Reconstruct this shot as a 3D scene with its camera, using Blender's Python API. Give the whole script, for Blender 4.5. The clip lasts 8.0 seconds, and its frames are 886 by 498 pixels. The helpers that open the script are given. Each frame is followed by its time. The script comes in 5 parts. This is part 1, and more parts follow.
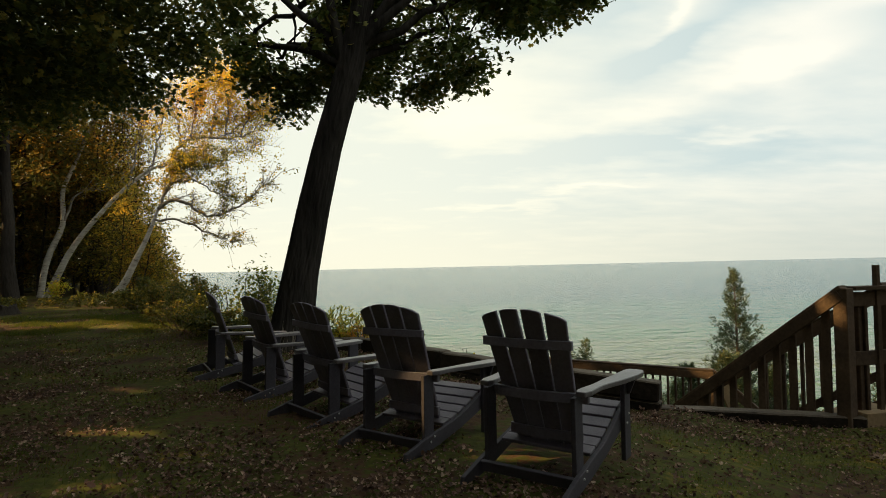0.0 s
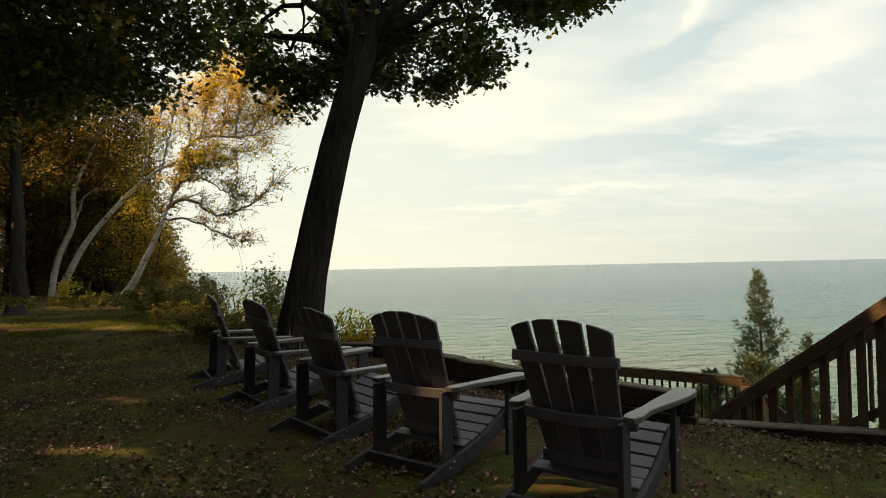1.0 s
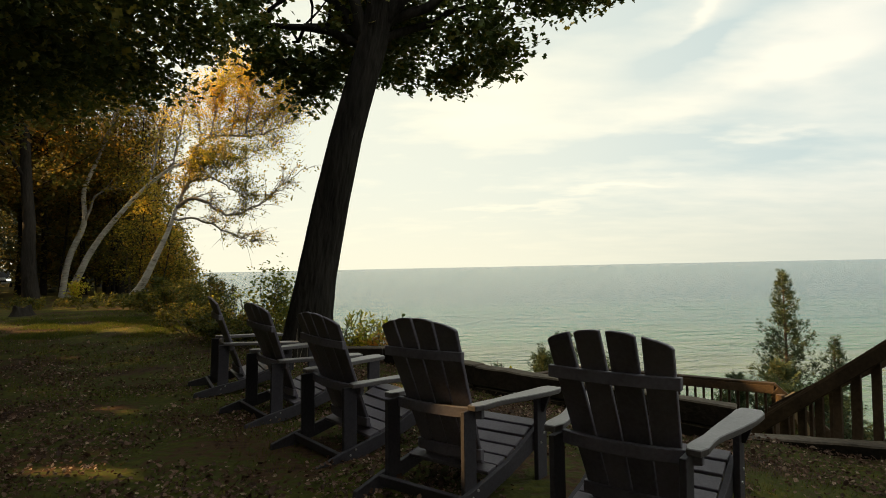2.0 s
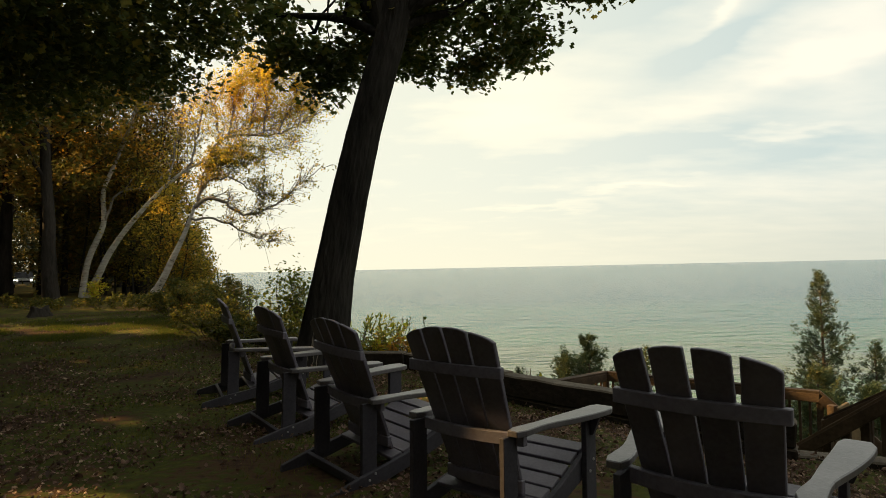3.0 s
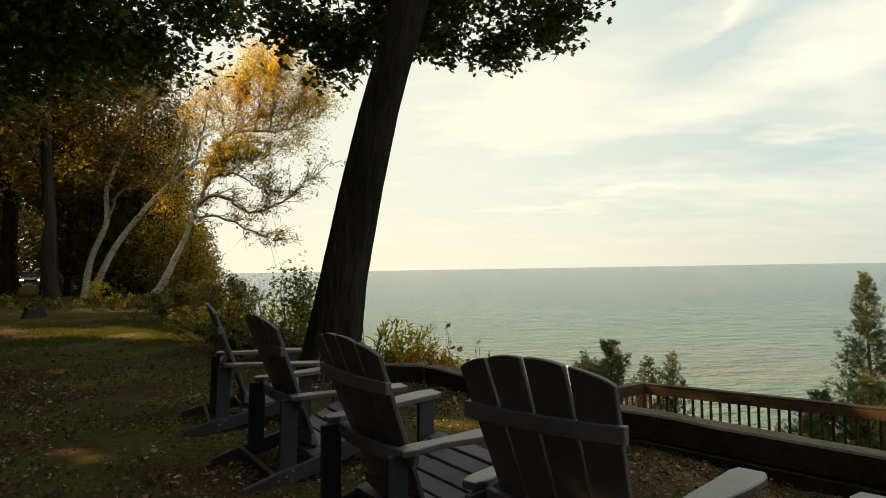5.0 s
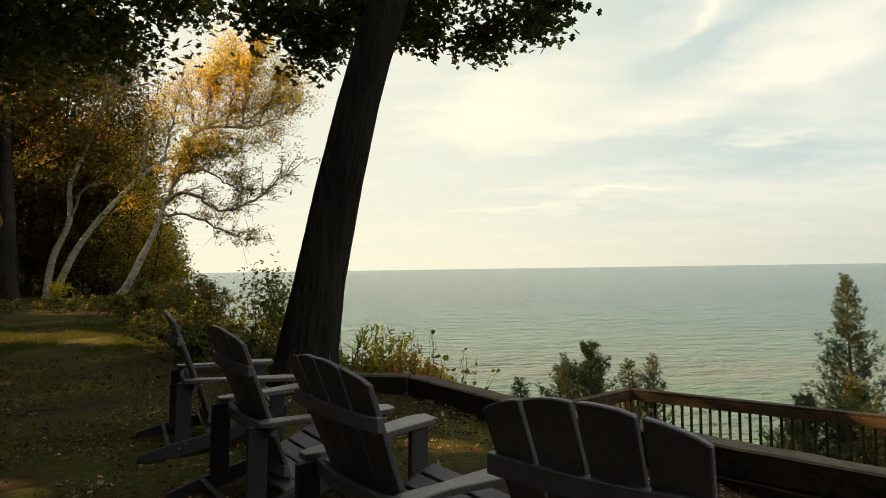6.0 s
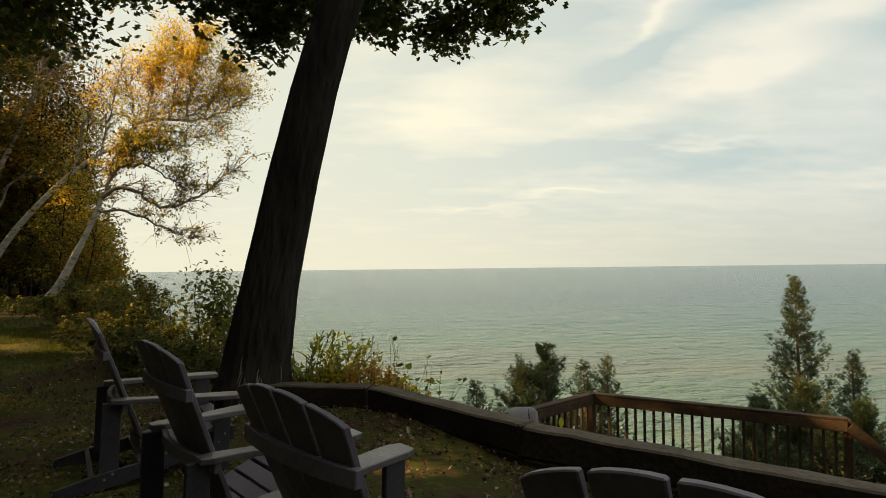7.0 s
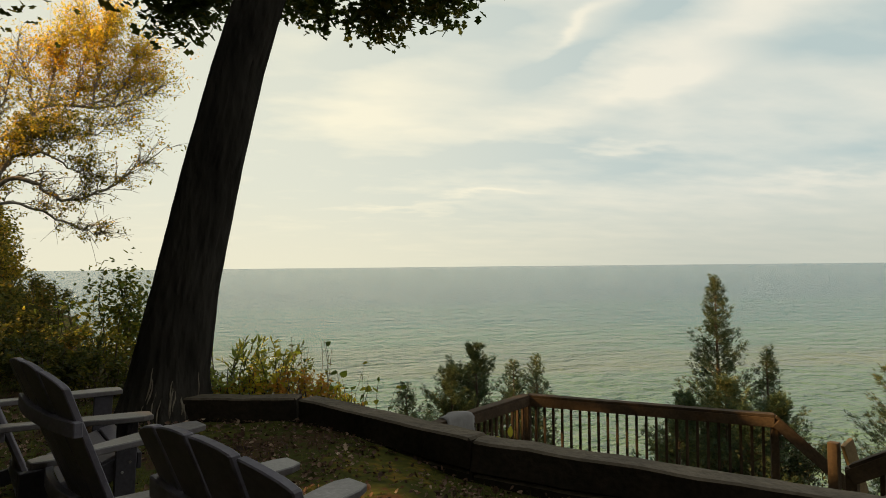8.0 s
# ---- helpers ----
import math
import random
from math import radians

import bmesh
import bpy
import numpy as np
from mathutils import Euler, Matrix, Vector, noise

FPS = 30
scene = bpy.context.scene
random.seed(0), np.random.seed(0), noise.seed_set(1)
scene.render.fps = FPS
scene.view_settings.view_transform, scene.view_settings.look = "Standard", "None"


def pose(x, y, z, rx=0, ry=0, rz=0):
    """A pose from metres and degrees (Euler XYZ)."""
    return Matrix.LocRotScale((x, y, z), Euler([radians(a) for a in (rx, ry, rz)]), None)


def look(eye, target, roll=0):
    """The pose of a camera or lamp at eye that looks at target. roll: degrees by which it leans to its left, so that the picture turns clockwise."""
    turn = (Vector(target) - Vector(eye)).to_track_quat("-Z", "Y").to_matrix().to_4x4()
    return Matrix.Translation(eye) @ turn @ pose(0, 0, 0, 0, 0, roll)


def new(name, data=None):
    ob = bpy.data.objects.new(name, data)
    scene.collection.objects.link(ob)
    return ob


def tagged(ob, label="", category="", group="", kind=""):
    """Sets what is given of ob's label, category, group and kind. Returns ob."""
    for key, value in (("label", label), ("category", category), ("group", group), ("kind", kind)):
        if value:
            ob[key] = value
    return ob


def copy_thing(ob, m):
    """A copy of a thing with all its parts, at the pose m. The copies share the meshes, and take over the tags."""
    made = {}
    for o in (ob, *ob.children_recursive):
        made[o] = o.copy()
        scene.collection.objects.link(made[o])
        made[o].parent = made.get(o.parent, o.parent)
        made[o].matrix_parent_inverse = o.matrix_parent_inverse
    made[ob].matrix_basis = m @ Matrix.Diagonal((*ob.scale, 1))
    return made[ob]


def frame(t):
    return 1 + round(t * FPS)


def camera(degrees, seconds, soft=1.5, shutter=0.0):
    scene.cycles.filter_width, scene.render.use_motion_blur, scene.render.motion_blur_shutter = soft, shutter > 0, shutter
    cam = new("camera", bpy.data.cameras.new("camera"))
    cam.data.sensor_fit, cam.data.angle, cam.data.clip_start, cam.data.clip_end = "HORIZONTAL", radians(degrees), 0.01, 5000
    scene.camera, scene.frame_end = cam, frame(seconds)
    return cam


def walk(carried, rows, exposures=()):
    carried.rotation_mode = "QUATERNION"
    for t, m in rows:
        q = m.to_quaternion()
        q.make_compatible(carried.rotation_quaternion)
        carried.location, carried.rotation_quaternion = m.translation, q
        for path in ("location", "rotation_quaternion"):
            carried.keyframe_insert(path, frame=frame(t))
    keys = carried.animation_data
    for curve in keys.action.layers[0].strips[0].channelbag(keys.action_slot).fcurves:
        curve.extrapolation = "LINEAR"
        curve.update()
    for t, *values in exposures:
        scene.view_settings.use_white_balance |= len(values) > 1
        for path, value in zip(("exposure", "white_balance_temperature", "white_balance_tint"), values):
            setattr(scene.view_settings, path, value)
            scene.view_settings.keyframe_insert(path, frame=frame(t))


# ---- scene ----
cam = camera(71.7, 8.0, soft=0.9)
PATH = [  # seconds, x, y, z, yaw, pitch, roll
    (0, 0.000, 0.000, 1.209, -0.00, 1.50, 1.27),
    (0.5, -0.029, 0.264, 1.207, 0.68, 1.53, 1.19),
    (1, -0.056, 0.475, 1.220, 1.04, 1.54, 1.14),
    (1.5, -0.087, 0.692, 1.222, 1.46, 1.56, 1.14),
    (3, -0.211, 1.379, 1.224, 3.72, 1.62, 1.18),
    (3.5, -0.279, 1.601, 1.211, 4.56, 1.68, 1.12),
    (4, -0.340, 1.844, 1.219, 4.85, 1.68, 1.04),
    (5.5, -0.554, 2.616, 1.202, 3.58, 1.77, 0.88),
    (6, -0.618, 2.829, 1.232, 2.07, 1.72, 0.83),
    (6.5, -0.687, 3.034, 1.241, 0.06, 1.67, 0.76),
    (7, -0.752, 3.261, 1.250, -2.55, 1.65, 0.64),
    (7.5, -0.815, 3.458, 1.260, -6.05, 1.58, 0.54),
    (8, -0.849, 3.673, 1.250, -9.52, 1.48, 0.56),
]
walk(cam, [(t, pose(x, y, z, 90 + pitch, roll, yaw)) for t, x, y, z, yaw, pitch, roll in PATH],
     exposures=[(0, 1.03, 6250, 10), (2.5, 1.03, 6450, 10), (5.5, 1.01, 6550, 10), (6.5, 0.91, 6500, 10), (8, 0.77, 6450, 10)])

# ---- light ----
SUN_AZ, SUN_EL = 278.0, 30.0      # compass degrees from +y towards +x, and height above the horizon
world = bpy.data.worlds.new("world")
scene.world = world
world.use_nodes = True


def build_sky():
    nt = world.node_tree
    nt.nodes.clear()
    N, L = nt.nodes.new, nt.links.new
    out, bg = N("ShaderNodeOutputWorld"), N("ShaderNodeBackground")
    sky = N("ShaderNodeTexSky")
    sky.sky_type, sky.sun_disc = "NISHITA", False
    sky.sun_elevation, sky.sun_rotation = radians(SUN_EL), radians(SUN_AZ)
    sky.dust_density, sky.air_density = 2.0, 1.0
    co = N("ShaderNodeTexCoord")
    sep = N("ShaderNodeSeparateXYZ")
    L(co.outputs["Generated"], sep.inputs[0])

    def m(op, a, b=None, c=None, clamp=False):
        n = N("ShaderNodeMath")
        n.operation, n.use_clamp = op, clamp
        for i, v in enumerate((a, b, c)):
            if v is None:
                continue
            if isinstance(v, (int, float)):
                n.inputs[i].default_value = v
            else:
                L(v, n.inputs[i])
        return n.outputs[0]

    z = m("MAXIMUM", sep.outputs["Z"], 0.0)
    lift = m("ADD", z, 0.16)
    vec = N("ShaderNodeCombineXYZ")
    L(m("DIVIDE", sep.outputs["X"], lift), vec.inputs[0])
    L(m("DIVIDE", m("MULTIPLY", sep.outputs["Y"], 1.7), lift), vec.inputs[1])
    turn = N("ShaderNodeMapping")
    turn.inputs["Rotation"].default_value = (0, 0, radians(-14))
    turn.inputs["Location"].default_value = (3.1, 1.7, 0.4)
    L(vec.outputs[0], turn.inputs[0])
    big, fine = N("ShaderNodeTexNoise"), N("ShaderNodeTexNoise")
    big.inputs["Scale"].default_value, big.inputs["Detail"].default_value = 0.8, 5.0
    big.inputs["Roughness"].default_value, big.inputs["Distortion"].default_value = 0.5, 0.4
    fine.inputs["Scale"].default_value, fine.inputs["Detail"].default_value = 3.2, 7.0
    L(turn.outputs[0], big.inputs["Vector"])
    L(turn.outputs[0], fine.inputs["Vector"])
    # bearing and height above the horizon in degrees, ruffled so that the banks have torn edges
    az = m("MULTIPLY", m("ARCTAN2", sep.outputs["X"], sep.outputs["Y"]), 57.2958)
    el = m("MULTIPLY", m("ARCSINE", sep.outputs["Z"]), 57.2958)
    split = N("ShaderNodeSeparateColor")
    L(fine.outputs["Color"], split.inputs[0])
    az = m("MULTIPLY_ADD", m("SUBTRACT", split.outputs[0], 0.5), 6.0, az)
    el = m("MULTIPLY_ADD", m("SUBTRACT", split.outputs[1], 0.5), 3.4, el)
    veil = m("MULTIPLY_ADD", big.outputs[0], 0.75, 0.15)
    veil = m("MULTIPLY_ADD", m("SUBTRACT", fine.outputs[0], 0.5), 0.75, veil)
    for a0, e0, wide, high, tilt, weight in CLOUD_BANKS:
        c, sn = math.cos(radians(tilt)), math.sin(radians(tilt))
        u = m("MULTIPLY_ADD", az, c / wide, m("MULTIPLY_ADD", el, sn / wide, -(a0 * c + e0 * sn) / wide))
        v = m("MULTIPLY_ADD", az, -sn / high, m("MULTIPLY_ADD", el, c / high, (a0 * sn - e0 * c) / high))
        bell = m("POWER", 0.3679, m("MULTIPLY_ADD", u, u, m("MULTIPLY", v, v)))
        veil = m("MULTIPLY_ADD", bell, weight, veil)
    # the side towards the sun is brighter
    sx, sy = math.sin(radians(SUN_AZ + 60)), math.cos(radians(SUN_AZ + 60))
    side = m("ADD", m("MULTIPLY", sep.outputs["X"], sx), m("MULTIPLY", sep.outputs["Y"], sy))
    glow = N("ShaderNodeMapRange")
    glow.interpolation_type = "SMOOTHSTEP"
    glow.inputs["From Min"].default_value, glow.inputs["From Max"].default_value = 0.50, 1.02
    L(side, glow.inputs["Value"])

    def mix(fac, a, b, how="MIX"):
        n = N("ShaderNodeMixRGB")
        n.blend_type = how
        for k, v in enumerate((fac, a, b)):
            if isinstance(v, (float, tuple)):
                n.inputs[k].default_value = v
            else:
                L(v, n.inputs[k])
        return n.outputs[0]

    clear = mix(0.9, mix(1.0, sky.outputs[0], (0.08, 0.08, 0.08, 1), "MULTIPLY"), GAP)     # clear sky, veiled by haze
    cover = m("MAXIMUM", veil, m("MULTIPLY", glow.outputs[0], 0.6), None, True)
    above = mix(cover, clear, mix(glow.outputs[0], CLOUD_FAR, CLOUD_SUN))
    low = N("ShaderNodeMapRange")
    low.interpolation_type = "SMOOTHSTEP"
    low.inputs["From Min"].default_value, low.inputs["From Max"].default_value = -0.02, 0.15
    low.inputs["To Min"].default_value, low.inputs["To Max"].default_value = 0.85, 0.0
    L(z, low.inputs["Value"])
    haze = mix(glow.outputs[0], HAZE_FAR, HAZE_SUN)
    L(mix(low.outputs[0], above, haze), bg.inputs["Color"])
    bg.inputs["Strength"].default_value = SKY_POWER
    L(bg.outputs[0], out.inputs["Surface"])


CLOUD_BANKS = [  # bearing, height, half length, half thickness, tilt in degrees; cloud above zero, a gap below
    (29.5, 15.7, 6.0, 1.5, 10, 0.75), (19.0, 13.2, 7.0, 1.6, 8, 0.22), (37.0, 20.0, 9.0, 1.7, 14, 0.55), (3.0, 14.0, 9.0, 4.0, 0, 0.4), (22.5, 21.0, 3.5, 0.6, 35, 0.5),
    (20.5, 18.0, 4.6, 1.0, 17, -0.75), (30.0, 22.3, 5.0, 1.3, 20, -0.6), (43.0, 17.2, 8.0, 2.0, -5, -0.55), (16.0, 22.0, 6.0, 1.5, 0, -0.5),
    (17.0, 10.6, 7.0, 1.2, 0, -0.45), (27.5, 8.6, 8.0, 1.5, 0, -0.3), (45.0, 8.4, 6.0, 1.4, 0, -0.4), (-15.0, 14.5, 5.0, 3.5, 0, -0.6), (3.0, 19.0, 5.0, 1.6, 12, -0.35), (8.0, 9.5, 6.0, 1.2, 4, -0.3),
    (14.0, 6.9, 5.0, 0.35, 2, 0.4), (6.0, 5.2, 6.0, 0.4, 2, 0.4), (25.5, 10.2, 6.0, 0.4, -3, 0.4), (42.0, 6.2, 8.0, 0.7, -2, 0.45)]
HAZE_FAR, HAZE_SUN = (0.66, 0.675, 0.57, 1), (1.02, 0.96, 0.72, 1)
CLOUD_FAR, CLOUD_SUN, GAP, SKY_POWER = (1.02, 0.98, 0.83, 1), (1.14, 1.07, 0.81, 1), (0.63, 0.745, 0.715, 1), 0.5
build_sky()
sun = new("sun", bpy.data.lights.new("sun", "SUN"))
sun.data.energy, sun.data.angle, sun.data.color = 5.0, radians(0.5), (1.0, 0.63, 0.24)
to_sun = Vector((math.sin(radians(SUN_AZ)) * math.cos(radians(SUN_EL)), math.cos(radians(SUN_AZ)) * math.cos(radians(SUN_EL)), math.sin(radians(SUN_EL))))
sun.matrix_world = look(to_sun * 80, (0, 0, 0))

# ---- materials ----


def material(name, dark, light, size=4.0, fine=40.0, rough=0.75, bump=0.3, depth=0.01, stretch=(1, 1, 1), metal=0.0, island=0.0, objects=0.0, through_light=0.0, coords="Object", gloss=0.2):
    """A surface of two tones: broad stains and fine grain, with relief; island/objects vary it piece by piece."""
    mat = bpy.data.materials.new(name)
    mat.use_nodes = True
    nt = mat.node_tree
    N, L = nt.nodes.new, nt.links.new
    bsdf = nt.nodes["Principled BSDF"]
    co, mp = N("ShaderNodeTexCoord"), N("ShaderNodeMapping")
    mp.inputs["Scale"].default_value = stretch
    L(co.outputs[coords], mp.inputs[0])
    a, b = N("ShaderNodeTexNoise"), N("ShaderNodeTexNoise")
    a.inputs["Scale"].default_value, a.inputs["Detail"].default_value = size, 4
    b.inputs["Scale"].default_value, b.inputs["Detail"].default_value = fine, 5
    L(mp.outputs[0], a.inputs["Vector"])
    L(mp.outputs[0], b.inputs["Vector"])
    add = N("ShaderNodeMath")
    add.operation = "MULTIPLY_ADD"
    L(a.outputs[0], add.inputs[0])
    add.inputs[1].default_value = 0.6
    half = N("ShaderNodeMath")
    half.operation = "MULTIPLY"
    half.inputs[1].default_value = 0.4
    L(b.outputs[0], half.inputs[0])
    L(half.outputs[0], add.inputs[2])
    val = add.outputs[0]
    if island or objects:
        src = N("ShaderNodeNewGeometry").outputs["Random Per Island"] if island else N("ShaderNodeObjectInfo").outputs["Random"]
        sh = N("ShaderNodeMath")
        sh.operation = "MULTIPLY_ADD"
        L(src, sh.inputs[0])
        sh.inputs[1].default_value = island or objects
        sh.inputs[2].default_value = -0.5 * (island or objects)
        ad = N("ShaderNodeMath")
        ad.operation = "ADD"
        L(val, ad.inputs[0])
        L(sh.outputs[0], ad.inputs[1])
        val = ad.outputs[0]
    ramp = N("ShaderNodeValToRGB")
    stops = dark if isinstance(dark, list) else [(0.3, dark), (0.7, light)]
    ramp.color_ramp.elements[0].position, ramp.color_ramp.elements[0].color = stops[0][0], (*stops[0][1], 1)
    ramp.color_ramp.elements[1].position, ramp.color_ramp.elements[1].color = stops[-1][0], (*stops[-1][1], 1)
    for p, c in stops[1:-1]:
        ramp.color_ramp.elements.new(p).color = (*c, 1)
    L(val, ramp.inputs[0])
    L(ramp.outputs[0], bsdf.inputs["Base Color"])
    bsdf.inputs["Roughness"].default_value, bsdf.inputs["Metallic"].default_value = rough, metal
    bsdf.inputs["Specular IOR Level"].default_value = gloss
    bp = N("ShaderNodeBump")
    bp.inputs["Strength"].default_value, bp.inputs["Distance"].default_value = bump, depth
    L(b.outputs[0], bp.inputs["Height"])
    L(bp.outputs[0], bsdf.inputs["Normal"])
    if through_light:
        tr, mx = N("ShaderNodeBsdfTranslucent"), N("ShaderNodeMixShader")
        L(ramp.outputs[0], tr.inputs["Color"])
        mx.inputs[0].default_value = through_light
        L(bsdf.outputs[0], mx.inputs[1])
        L(tr.outputs[0], mx.inputs[2])
        L(mx.outputs[0], nt.nodes["Material Output"].inputs["Surface"])
    return mat


# Frame boards: slate stain, darkened because shade is put into the colour.
CHAIR = material("shaded_slate_board", (0.033, 0.030, 0.038), (0.072, 0.067, 0.080), 3, 60, 0.55, 0.25, 0.003, objects=0.14, gloss=0.2)
# Slats and back rails: lighter copy, with fill light put into the colour.
BACK = material("lightened_slate_board", (0.080, 0.074, 0.098), (0.170, 0.156, 0.192), 4, 60, 0.5, 0.3, 0.003, objects=0.16, gloss=0.38)
# Seat boards: lighter copy, sky light on upward faces is in the colour.
SEAT = material("skylit_slate_board", (0.072, 0.064, 0.082), (0.145, 0.130, 0.155), 4, 70, 0.45, 0.3, 0.003, objects=0.2, gloss=0.5)
# Armrests: base lightened for sky light, plus pale flecks of wear.
ARM_TOP = material("skylit_worn_board", [(0.3, (0.075, 0.068, 0.075)), (0.64, (0.145, 0.132, 0.140)), (0.80, (0.25, 0.23, 0.24))], None, 5, 70, 0.38, 0.3, 0.003, objects=0.2, gloss=0.55)
BOLT = material("zinc_bolt", (0.45, 0.45, 0.45), (0.6, 0.6, 0.6), 40, 200, 0.35, 0.1, 0.001, metal=0.9)
BARK = material("oak_bark", (0.012, 0.0108, 0.010), (0.052, 0.047, 0.042), 5, 14, 0.95, 1.0, 0.05, stretch=(1, 1, 0.22), gloss=0.06)
PALE_BARK = material("worn_bark", (0.10, 0.083, 0.066), (0.27, 0.23, 0.185), 8, 40, 0.9, 0.6, 0.01, gloss=0.1)
DARK_BARK = material("forest_bark", (0.015, 0.013, 0.012), (0.056, 0.048, 0.041), 3, 16, 0.95, 0.9, 0.04, stretch=(1, 1, 0.25), gloss=0.06)
BIRCH = material("birch_bark", [(0.36, (0.05, 0.04, 0.035)), (0.43, (0.34, 0.31, 0.27)), (0.72, (0.62, 0.58, 0.51))], None, 2.2, 7, 0.8, 0.4, 0.01, stretch=(1, 1, 3.0))
BIRCH_LIMB = material("birch_limb", (0.09, 0.076, 0.064), (0.36, 0.32, 0.27), 3, 14, 0.85, 0.3, 0.006, gloss=0.1)
OAK_LEAF = material("oak_leaf", [(0.2, (0.050, 0.076, 0.020)), (0.55, (0.105, 0.140, 0.032)), (0.8, (0.24, 0.20, 0.042))], None, 0.6, 20, 0.45, 0.1, 0.002, island=0.5, through_light=0.38)
WOOD_LEAF = material("woodland_leaf", [(0.15, (0.056, 0.068, 0.020)), (0.50, (0.13, 0.115, 0.028)), (0.78, (0.25, 0.145, 0.034)), (1.02, (0.38, 0.16, 0.035))], None, 0.35, 12, 0.6, 0.1, 0.002, island=0.5, through_light=0.54)
EDGE_LEAF = material("thin_yellow_green_leaf", [(0.15, (0.075, 0.090, 0.022)), (0.42, (0.24, 0.21, 0.035)), (0.66, (0.52, 0.38, 0.045)), (0.95, (0.58, 0.28, 0.035))], None, 0.5, 12, 0.6, 0.1, 0.002, island=0.55, through_light=0.66)
# Distant woods: the shade among the trees is put into this leaf colour.
DIM_LEAF = material("dimmed_foliage", [(0.2, (0.020, 0.026, 0.014)), (0.6, (0.042, 0.046, 0.020)), (0.9, (0.10, 0.070, 0.024))], None, 0.3, 10, 0.7, 0.1, 0.002, island=0.5, through_light=0.2)
AMBER_LEAF = material("amber_leaf", [(0.15, (0.06, 0.055, 0.014)), (0.45, (0.19, 0.13, 0.022)), (0.68, (0.46, 0.25, 0.03)), (0.95, (0.54, 0.22, 0.03))], None, 0.5, 12, 0.6, 0.1, 0.002, island=0.55, through_light=0.68)
GOLD_LEAF = material("gold_birch_leaf", [(0.22, (0.44, 0.41, 0.06)), (0.47, (0.70, 0.54, 0.06)), (0.66, (0.74, 0.44, 0.035)), (0.90, (0.62, 0.22, 0.02))], None, 0.45, 12, 0.6, 0.1, 0.002, island=0.4, through_light=0.74)
BUSH_LEAF = material("shrub_leaf", [(0.15, (0.07, 0.11, 0.022)), (0.48, (0.20, 0.25, 0.035)), (0.72, (0.48, 0.42, 0.05)), (0.95, (0.52, 0.26, 0.05))], None, 1.2, 20, 0.55, 0.1, 0.002, island=0.5, through_light=0.6)
SHRUB_LEAF = material("dark_shrub_leaf", [(0.15, (0.05, 0.078, 0.020)), (0.5, (0.14, 0.175, 0.032)), (0.75, (0.34, 0.31, 0.045)), (0.95, (0.44, 0.34, 0.05))], None, 1.2, 20, 0.55, 0.1, 0.002, island=0.5, through_light=0.56)
BRUSH_LEAF = material("brush_leaf", [(0.12, (0.034, 0.048, 0.013)), (0.46, (0.082, 0.092, 0.019)), (0.72, (0.20, 0.165, 0.028)), (0.95, (0.34, 0.15, 0.03))], None, 0.9, 20, 0.6, 0.1, 0.002, island=0.5, through_light=0.5)
# Darker copy of the oak leaf; the crown's shade is in its colour.
SHADE_LEAF = material("shaded_oak_leaf", [(0.2, (0.042, 0.058, 0.018)), (0.55, (0.094, 0.112, 0.027)), (0.80, (0.29, 0.23, 0.04))], None, 0.45, 20, 0.5, 0.1, 0.002, island=0.5, through_light=0.42, gloss=0.14)
RUST_LEAF = material("rusty_vine_leaf", [(0.15, (0.46, 0.36, 0.05)), (0.5, (0.62, 0.36, 0.06)), (0.8, (0.56, 0.23, 0.05)), (1.0, (0.40, 0.14, 0.05))], None, 2.5, 20, 0.6, 0.1, 0.002, island=0.6, through_light=0.6)
STALK = material("pale_stalk", (0.20, 0.17, 0.12), (0.40, 0.35, 0.26), 8, 40, 0.8, 0.2, 0.003)
BRUSH_DARK = material("dark_brush_leaf", [(0.2, (0.020, 0.026, 0.012)), (0.6, (0.050, 0.056, 0.020)), (0.92, (0.16, 0.11, 0.03))], None, 0.8, 14, 0.6, 0.1, 0.002, island=0.5, through_light=0.3)
PALE_LEAF = material("pale_shrub_leaf", [(0.15, (0.15, 0.20, 0.045)), (0.48, (0.30, 0.345, 0.065)), (0.80, (0.50, 0.46, 0.085)), (1.0, (0.52, 0.33, 0.07))], None, 1.5, 20, 0.5, 0.1, 0.002, island=0.5, through_light=0.64)
VINE_LEAF = material("yellow_vine_leaf", [(0.12, (0.34, 0.40, 0.045)), (0.5, (0.74, 0.68, 0.07)), (0.8, (0.74, 0.45, 0.08)), (1.0, (0.52, 0.22, 0.06))], None, 2.0, 20, 0.55, 0.1, 0.002, island=0.6, through_light=0.62)
CEDAR = material("cedar_spray", [(0.2, (0.050, 0.078, 0.046)), (0.55, (0.100, 0.138, 0.066)), (0.9, (0.25, 0.22, 0.07))], None, 0.8, 14, 0.7, 0.2, 0.004, island=0.45, through_light=0.44)
# Timber sides: shade is put into this dark colour.
TIMBER = material("shade_dark_timber", (0.009, 0.0075, 0.006), (0.042, 0.032, 0.024), 2.5, 26, 0.85, 0.8, 0.012, objects=0.15, gloss=0.12)
# Timber tops: sky light in the colour, besides some weathering.
TIMBER_TOP = material("skylit_weathered_timber_top", (0.045, 0.036, 0.027), (0.150, 0.120, 0.088), 3.0, 22, 0.8, 0.9, 0.012, objects=0.1, gloss=0.2)
RAIL = material("stained_deck_wood", (0.038, 0.027, 0.019), (0.110, 0.074, 0.049), 3, 30, 0.8, 0.6, 0.008, objects=0.25, gloss=0.12)
# Pale tan boards: sunlight on them is put into the colour.
TREAD = material("pale_sunlit_board", (0.16, 0.11, 0.06), (0.32, 0.23, 0.13), 3, 30, 0.8, 0.5, 0.006)
